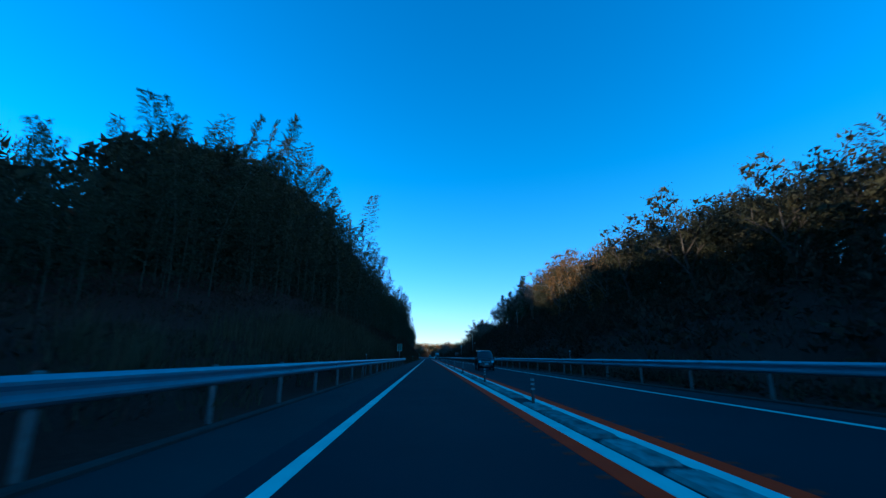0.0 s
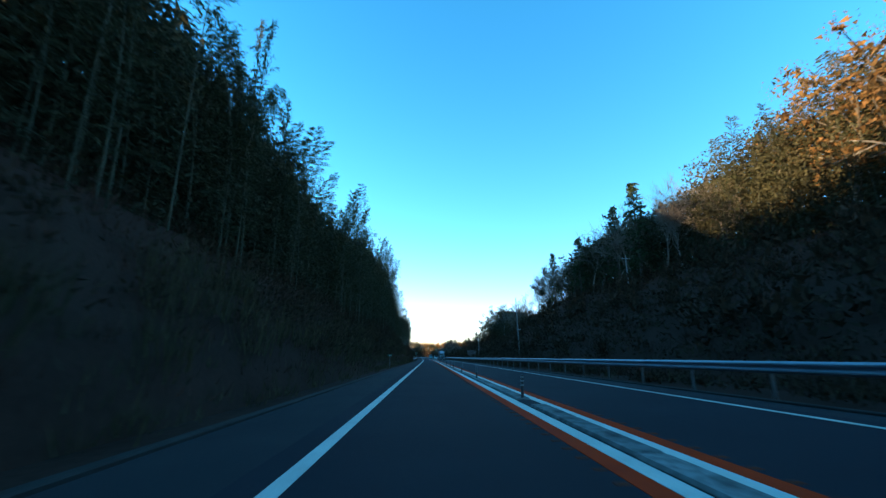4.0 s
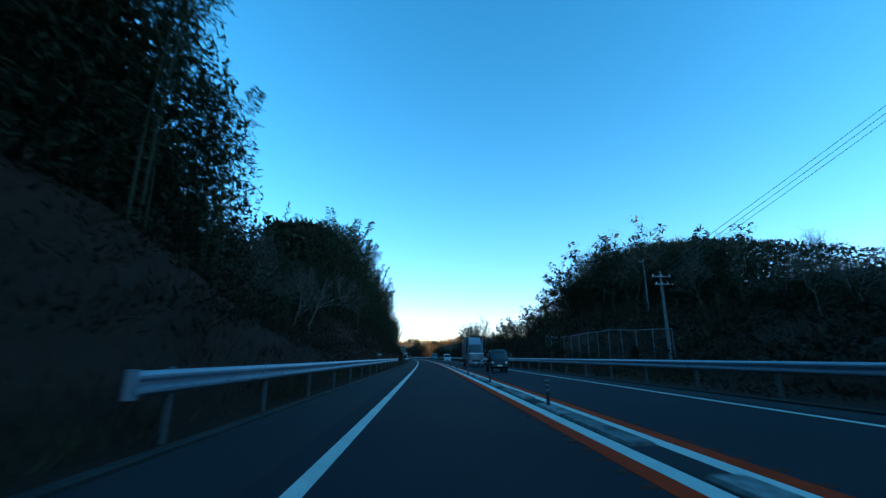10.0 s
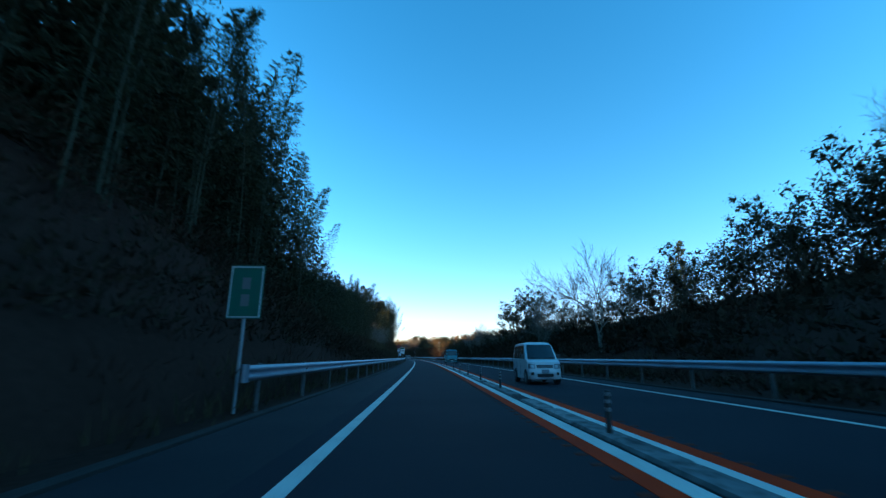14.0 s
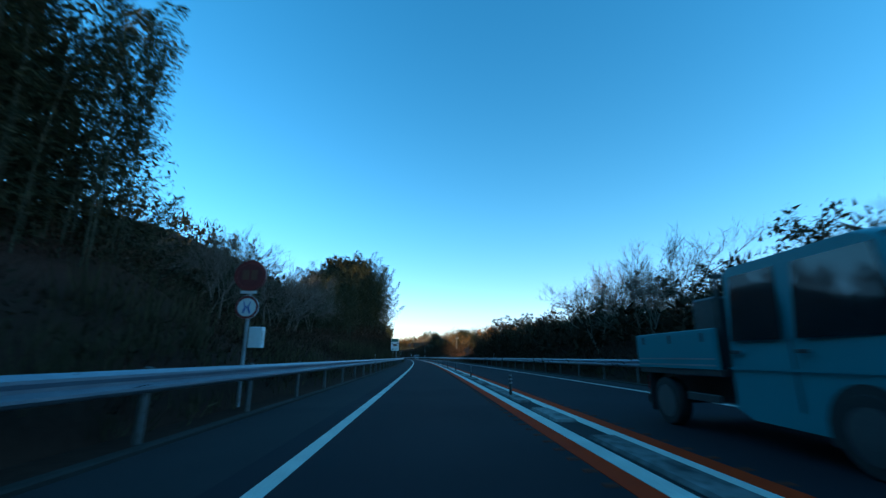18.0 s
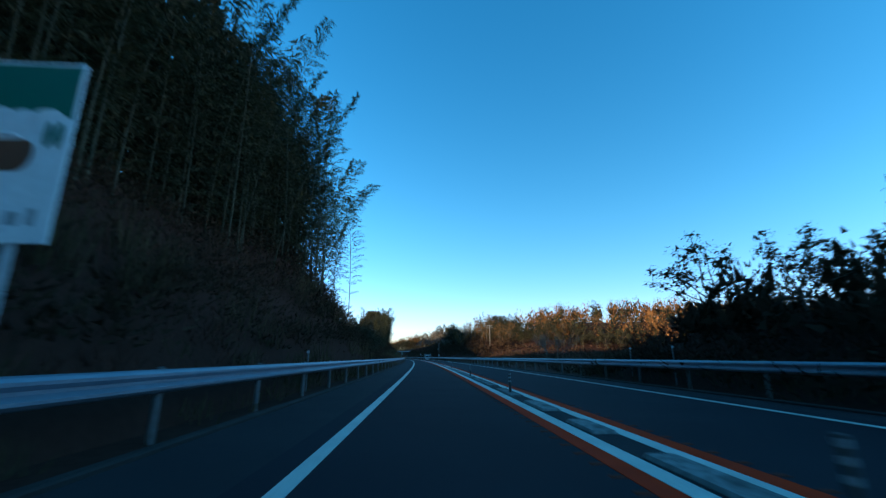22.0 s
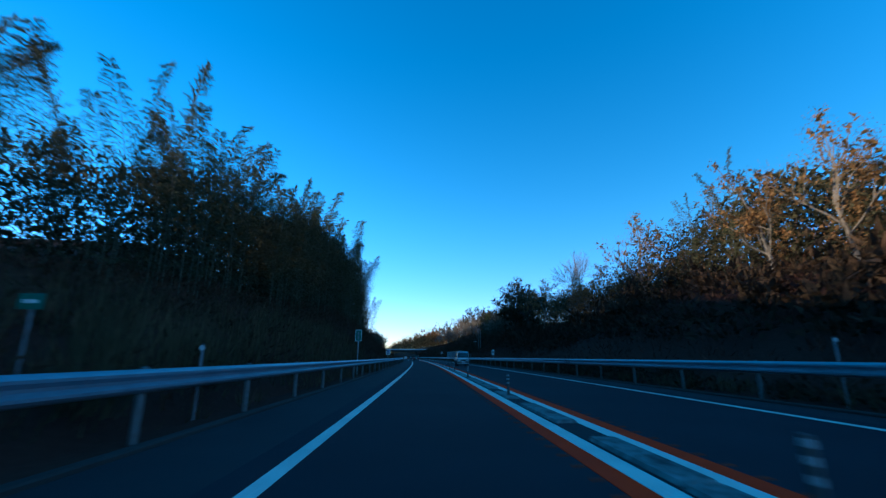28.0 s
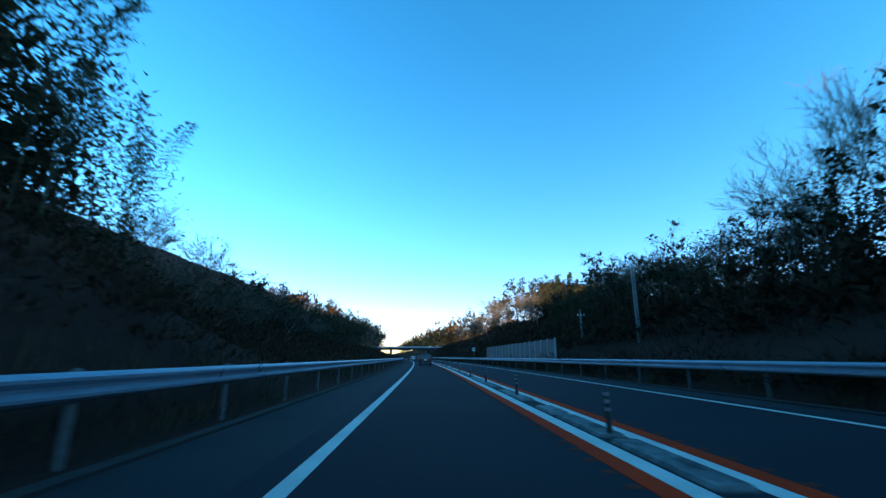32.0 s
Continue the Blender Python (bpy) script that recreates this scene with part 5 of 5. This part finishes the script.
def truck(name, label, cab_paint, w, cab_l, cab_h, bed_l, bed_h, boxed, s, lat, turn, wr=0.36, crew=False, sill=0.56, cab_w=0.48):
    """A cab-over truck with a box or an open bed; its front looks along -y before turning."""
    e = tagged(new(name), label, "truck", kind="thing")
    f = -(cab_l + bed_l) / 2
    floor_z = wr * 2 + 0.14
    za, zb = cab_h * sill, cab_h - 0.2
    prof = [(f + 0.06, 0.3), (f, 0.42), (f - 0.01, 0.75), (f + 0.02, za - 0.2), (f + 0.07, za), (f + 0.3, zb), (f + 0.4, cab_h - 0.07), (f + 0.6, cab_h), (f + cab_l - 0.1, cab_h), (f + cab_l, cab_h - 0.1), (f + cab_l, 0.5), (f + cab_l - 0.3, 0.36)]
    tuck = lambda z: 1.0 if z < za else 1.0 - 0.1 * (z - za) / (cab_h - za)
    k, wrap = w * cab_w, 0.14
    fz, fyy = [z for y, z in prof[:8]], [y for y, z in prof[:8]]
    fy = lambda x, z: float(np.interp(z, fz, fyy)) + wrap * min(1.0, abs(x) / (k * tuck(z))) ** 5
    cab = part("cab", shell(prof, k, tuck, wrap, 0.05).mesh("cab", cab_paint, True), e)
    part("windscreen", skin(fy, -k * 0.93, k * 0.93, za + 0.02, zb, 0.006, 0.08, 13).mesh("windscreen", GLASS, True), cab, "wide dark windscreen")
    part("sun_visor", skin(fy, -k * 0.86, k * 0.86, zb + 0.015, zb + 0.085, 0.05, 0.0, 11, 2).mesh("sun_visor", DARK_METAL), cab, "dark visor over the windscreen")
    part("front_band", skin(fy, -k * 0.95, k * 0.95, za - 0.18, za - 0.03, 0.012, 0.0, 13).mesh("front_band", CAR_WHITE if boxed else cab_paint, True), cab, "pale band under the windscreen")
    part("front_stripe", skin(fy, -k * 0.96, k * 0.96, za - 0.25, za - 0.19, 0.01, 0.0, 13, 2).mesh("front_stripe", RUBBER), cab, "black stripe across the front")
    part("grille", skin(fy, -k * 0.5, k * 0.5, 0.68, 0.9, 0.012).mesh("grille", RUBBER), cab, "dark grille")
    part("bumper", skin(fy, -k * 0.97, k * 0.97, 0.46, 0.62, 0.04, 0.0, 13).mesh("bumper", GREY_PAINT if boxed else DARK_METAL, True), e, "wide front bumper")
    part("skirt", skin(fy, -k * 0.9, k * 0.9, 0.31, 0.45, 0.0, 0.0, 11, 2).mesh("skirt", RUBBER), e, "dark lower skirt")
    part("plate", skin(fy, -0.2, 0.2, 0.48, 0.62, 0.055, 0.0, 3, 2).mesh("plate", WHITE_SIGN), e, "blank number plate")
    for x in (-k * 0.7, k * 0.1):
        part("wiper", Build().tube([(x, fy(x, za) - 0.02, za + 0.02), (x + 0.62 * k, fy(x + 0.5 * k, za + 0.1) - 0.02, za + 0.1)], 0.012, 5).mesh("wiper", RUBBER), cab)
    doors = [(f + 0.3, f + cab_l * 0.55), (f + cab_l * 0.62, f + cab_l - 0.18)] if crew else [(f + 0.34, f + cab_l - 0.3)]
    for x in (-1, 1):
        lamp = part("headlight", skin(fy, *sorted((x * k * 0.6, x * k * 0.97)), 0.68, 0.88, 0.016, 0.0, 6).mesh("headlight", GREY_DARK, True), cab, "headlight cluster")
        part("lens", skin(fy, *sorted((x * k * 0.64, x * k * 0.82)), 0.71, 0.85, 0.028, 0.0, 5).mesh("lens", CLEAR_LENS, True), lamp, "clear headlight lens")
        for i, (a, b) in enumerate(doors):
            part("side_window", plane([(x * k, a, za - 0.02), (x * k, b, za - 0.02), (x * k * tuck(zb), b - 0.04, zb), (x * k * tuck(zb), a + (0.24 if i == 0 else 0.04), zb)], 0.012, (x, 0, 0.1)).mesh("side_window", GLASS), cab, "dark side glass")
            part("door_seam", Build().box((x * (k + 0.002) - 0.005, b + 0.08, 0.55), (x * (k + 0.002) + 0.005, b + 0.1, za - 0.03)).mesh("door_seam", RUBBER), cab)
            part("door_handle", Build().box((x * (k + 0.01) - 0.016, b - 0.16, za - 0.2), (x * (k + 0.01) + 0.016, b + 0.02, za - 0.15), 0.008).mesh("door_handle", DARK_METAL), cab)
        part("door_crease", Build().box((x * (k + 0.004) - 0.008, f + 0.25, za - 0.42), (x * (k + 0.004) + 0.008, f + cab_l - 0.06, za - 0.39)).mesh("door_crease", cab_paint), cab)
        mirror = part("mirror", Build().box((x * (k + 0.2) - 0.09, f - 0.02, za + 0.12), (x * (k + 0.2) + 0.09, f + 0.06, za + 0.5), 0.03).mesh("mirror", DARK_METAL), cab, "dark door mirror")
        part("mirror_arm", Build().tube([(x * k * 0.97, f + 0.26, za + 0.52), (x * (k + 0.2), f + 0.03, za + 0.51)], 0.014, 6).mesh("mirror_arm", DARK_METAL), mirror)
        for y in (f + cab_l * (0.3 if crew else 0.55), f + cab_l + bed_l * 0.68):
            wheel(e, x * (w / 2 - 0.14), y, wr, 0.24)
        wheel_arch(e, x * (k + 0.001), f + cab_l * (0.3 if crew else 0.55), wr * 1.22)
        part("mud_flap", Build().box((x * (w / 2 - 0.14) - 0.14, f + cab_l + bed_l * 0.68 + wr + 0.08, 0.2), (x * (w / 2 - 0.14) + 0.14, f + cab_l + bed_l * 0.68 + wr + 0.1, floor_z - 0.08)).mesh("mud_flap", RUBBER), e)
        part("side_guard", Build().box((x * w * 0.46 - 0.02, f + cab_l + 0.3, 0.5), (x * w * 0.46 + 0.02, f + cab_l + bed_l * 0.45, 0.62), 0.01).mesh("side_guard", DARK_METAL), e)
    part("chassis", Build().box((-0.45, f + 0.6, 0.45), (0.45, -f - 0.1, floor_z - 0.08), 0.03).mesh("chassis", DARK_METAL), e, "dark steel chassis")
    part("fuel_tank", Build().box((0.5, f + cab_l + 0.25, 0.42), (w / 2 - 0.12, f + cab_l + 0.95, 0.78), 0.05).mesh("fuel_tank", DARK_METAL), e)
    y0, y1 = f + cab_l + 0.1, -f
    if boxed:
        # the box body is coloured dark for the shade between its silver ribs
        box = part("cargo_box", Build().box((-w / 2, y0, floor_z), (w / 2, y1, bed_h), 0.04).mesh("cargo_box", GROOVE), e, "silver ribbed aluminium cargo box")
        rib = {x: Build().box((x * w / 2 - 0.014, y0 + 0.1, 0), (x * w / 2 + 0.014, y1 - 0.1, 0.055)).mesh("rib", CAR_SILVER) for x in (-1, 1)}
        for x in (-1, 1):
            for z in np.arange(floor_z + 0.15, bed_h - 0.1, 0.11):
                part("rib", rib[x], box, m=Matrix.Translation((0, 0, z)))
            part("corner_post", Build().box((x * (w / 2 - 0.03) - 0.05, y0 - 0.03, floor_z), (x * (w / 2 - 0.03) + 0.05, y0 + 0.06, bed_h + 0.01), 0.02).mesh("corner_post", GREY_PAINT), box, "pale corner post")
        part("top_edge", Build().box((-w / 2, y0 - 0.03, bed_h - 0.06), (w / 2, y0 + 0.05, bed_h + 0.02), 0.02).mesh("top_edge", DARK_METAL), box)
        ya, yb = f + 0.5, y0 - 0.12
        prow = [[(-k * 0.84, ya, cab_h), (k * 0.84, ya, cab_h), (k * 0.84, yb, cab_h), (-k * 0.84, yb, cab_h)],
                [(-k * 0.82, ya + 0.05, cab_h + 0.06), (k * 0.82, ya + 0.05, cab_h + 0.06), (k * 0.84, yb, cab_h + 0.06), (-k * 0.84, yb, cab_h + 0.06)],
                [(-k * 0.7, yb - 0.5, bed_h - 0.14), (k * 0.7, yb - 0.5, bed_h - 0.14), (k * 0.78, yb, bed_h - 0.14), (-k * 0.78, yb, bed_h - 0.14)],
                [(-k * 0.62, yb - 0.28, bed_h - 0.04), (k * 0.62, yb - 0.28, bed_h - 0.04), (k * 0.72, yb, bed_h - 0.04), (-k * 0.72, yb, bed_h - 0.04)]]
        part("wind_deflector", Build().rings(prow).mesh("wind_deflector", CAR_SILVER, True), e, "pale sloping roof wind deflector")
    else:
        part("bed_floor", Build().box((-w / 2, y0, floor_z - 0.07), (w / 2, y1, floor_z + 0.03), 0.01).mesh("bed_floor", DARK_METAL), e)
        for x in (-1, 1):
            gate = part("side_gate", Build().box((x * w / 2 - 0.03, y0, floor_z + 0.032), (x * w / 2 + 0.03, y1, bed_h), 0.012).mesh("side_gate", cab_paint), e)
            for z in (0.08, 0.18):
                part("trim_line", Build().box((x * (w / 2 + 0.032) - 0.004, y0 + 0.05, floor_z + z), (x * (w / 2 + 0.032) + 0.004, y1 - 0.05, floor_z + z + 0.025)).mesh("trim_line", CAR_SILVER), gate, "bright trim line")
            for y in np.linspace(y0 + 0.3, y1 - 0.3, 3):
                part("latch", Build().box((x * (w / 2 + 0.035) - 0.008, y - 0.03, bed_h - 0.2), (x * (w / 2 + 0.035) + 0.008, y + 0.03, bed_h - 0.06)).mesh("latch", DARK_METAL), gate)
        part("tail_gate", Build().box((-w / 2 + 0.035, y1 - 0.05, floor_z + 0.032), (w / 2 - 0.035, y1, bed_h), 0.012).mesh("tail_gate", cab_paint), e)
        rack = part("head_rack", Build().box((-w / 2 + 0.1, y0, cab_h - 0.16), (w / 2 - 0.1, y0 + 0.06, cab_h - 0.08), 0.012).mesh("head_rack", DARK_METAL), e, "dark rack behind the cab")
        for x in np.linspace(-w / 2 + 0.14, w / 2 - 0.14, 5):
            part("rack_post", Build().box((x - 0.025, y0 + 0.005, floor_z + 0.03), (x + 0.025, y0 + 0.055, cab_h - 0.16)).mesh("rack_post", DARK_METAL), rack)
        if crew:
            part("load_box", Build().box((-w / 2 + 0.15, y0 + 0.12, floor_z + 0.03), (w / 2 - 0.15, y0 + 0.75, cab_h - 0.42), 0.04).mesh("load_box", DARK_METAL), e, "dark load behind the cab")
    tail(e, w * 0.94, -f - 0.02, 0.56)
    e.matrix_basis = place(s, lat, 0, turn)
    return e


van("small_van", "black tall small van in the oncoming lane", CAR_BLACK, 1.5, 3.4, 1.8, 0.45, 41.5, 5.4, 0)
van("white_van", "white one-box van in the oncoming lane", CAR_WHITE, 1.5, 3.4, 1.9, 0.42, 301.2, 5.25, 0, 0.57)
van("dark_estate_car", "dark estate car driving ahead in the same lane", CAR_BLACK, 1.75, 4.4, 1.62, 0.95, 706, 0.35, 180, 0.58)
van("dark_car", "dark small car far ahead in the same lane", CAR_BLACK, 1.7, 4.0, 1.55, 0.8, 775, 0.35, 180, 0.58)
van("white_car", "white car far ahead in the same lane", CAR_WHITE, 1.7, 4.2, 1.55, 0.8, 830, 0.35, 180, 0.58)
truck("small_truck", "black small open-bed truck in the oncoming lane", CAR_BLACK, 1.5, 1.35, 1.78, 2.0, 1.0, False, 236.5, 5.6, 0, 0.27)
truck("box_truck", "silver cab-over truck with ribbed box in the oncoming lane", CAB_GREY, 2.12, 1.75, 2.74, 5.5, 3.62, True, 256.85, 5.9, 0, sill=0.63, cab_w=0.45)
truck("teal_truck", "teal crew-cab truck with open bed in the oncoming lane", CAR_TEAL, 2.2, 2.9, 2.58, 2.6, 1.64, False, 366.3, 5.7, 0, 0.42, True)
truck("white_truck", "small white open-bed truck in the oncoming lane", CAR_WHITE, 1.7, 1.5, 1.95, 3.0, 1.15, False, 622, 5.7, 0, 0.3)

# ---- low kerb blocks on the median, pieces of one divider ----
divider = tagged(new("median_divider", strip("median_divider", SHOULDER, R0, 1000, [(2.55, 0.0), (2.55, 0.006), (3.03, 0.006), (3.03, 0.0)])), "dark gritty strip between the two white median lines", "median", kind="structure")
blocks = [(n, Build().box((-0.21, -n / 2, 0.0), (0.21, n / 2, 0.05), 0.04).mesh("kerb_block", m)) for n, m in ((1.4, PALE_BLOCK), (2.4, BLOCK), (3.2, BLOCK), (2.0, PALE_BLOCK))]
s = -12.0
while s < 690:
    n, data = blocks[int(rng.integers(4))]
    part("kerb_block", data, divider, m=place(s + n / 2, 2.79 + rng.uniform(-0.02, 0.02), 0.006, rng.uniform(-0.5, 0.5)))
    s += n + rng.choice([0.04, 0.3, 1.6])
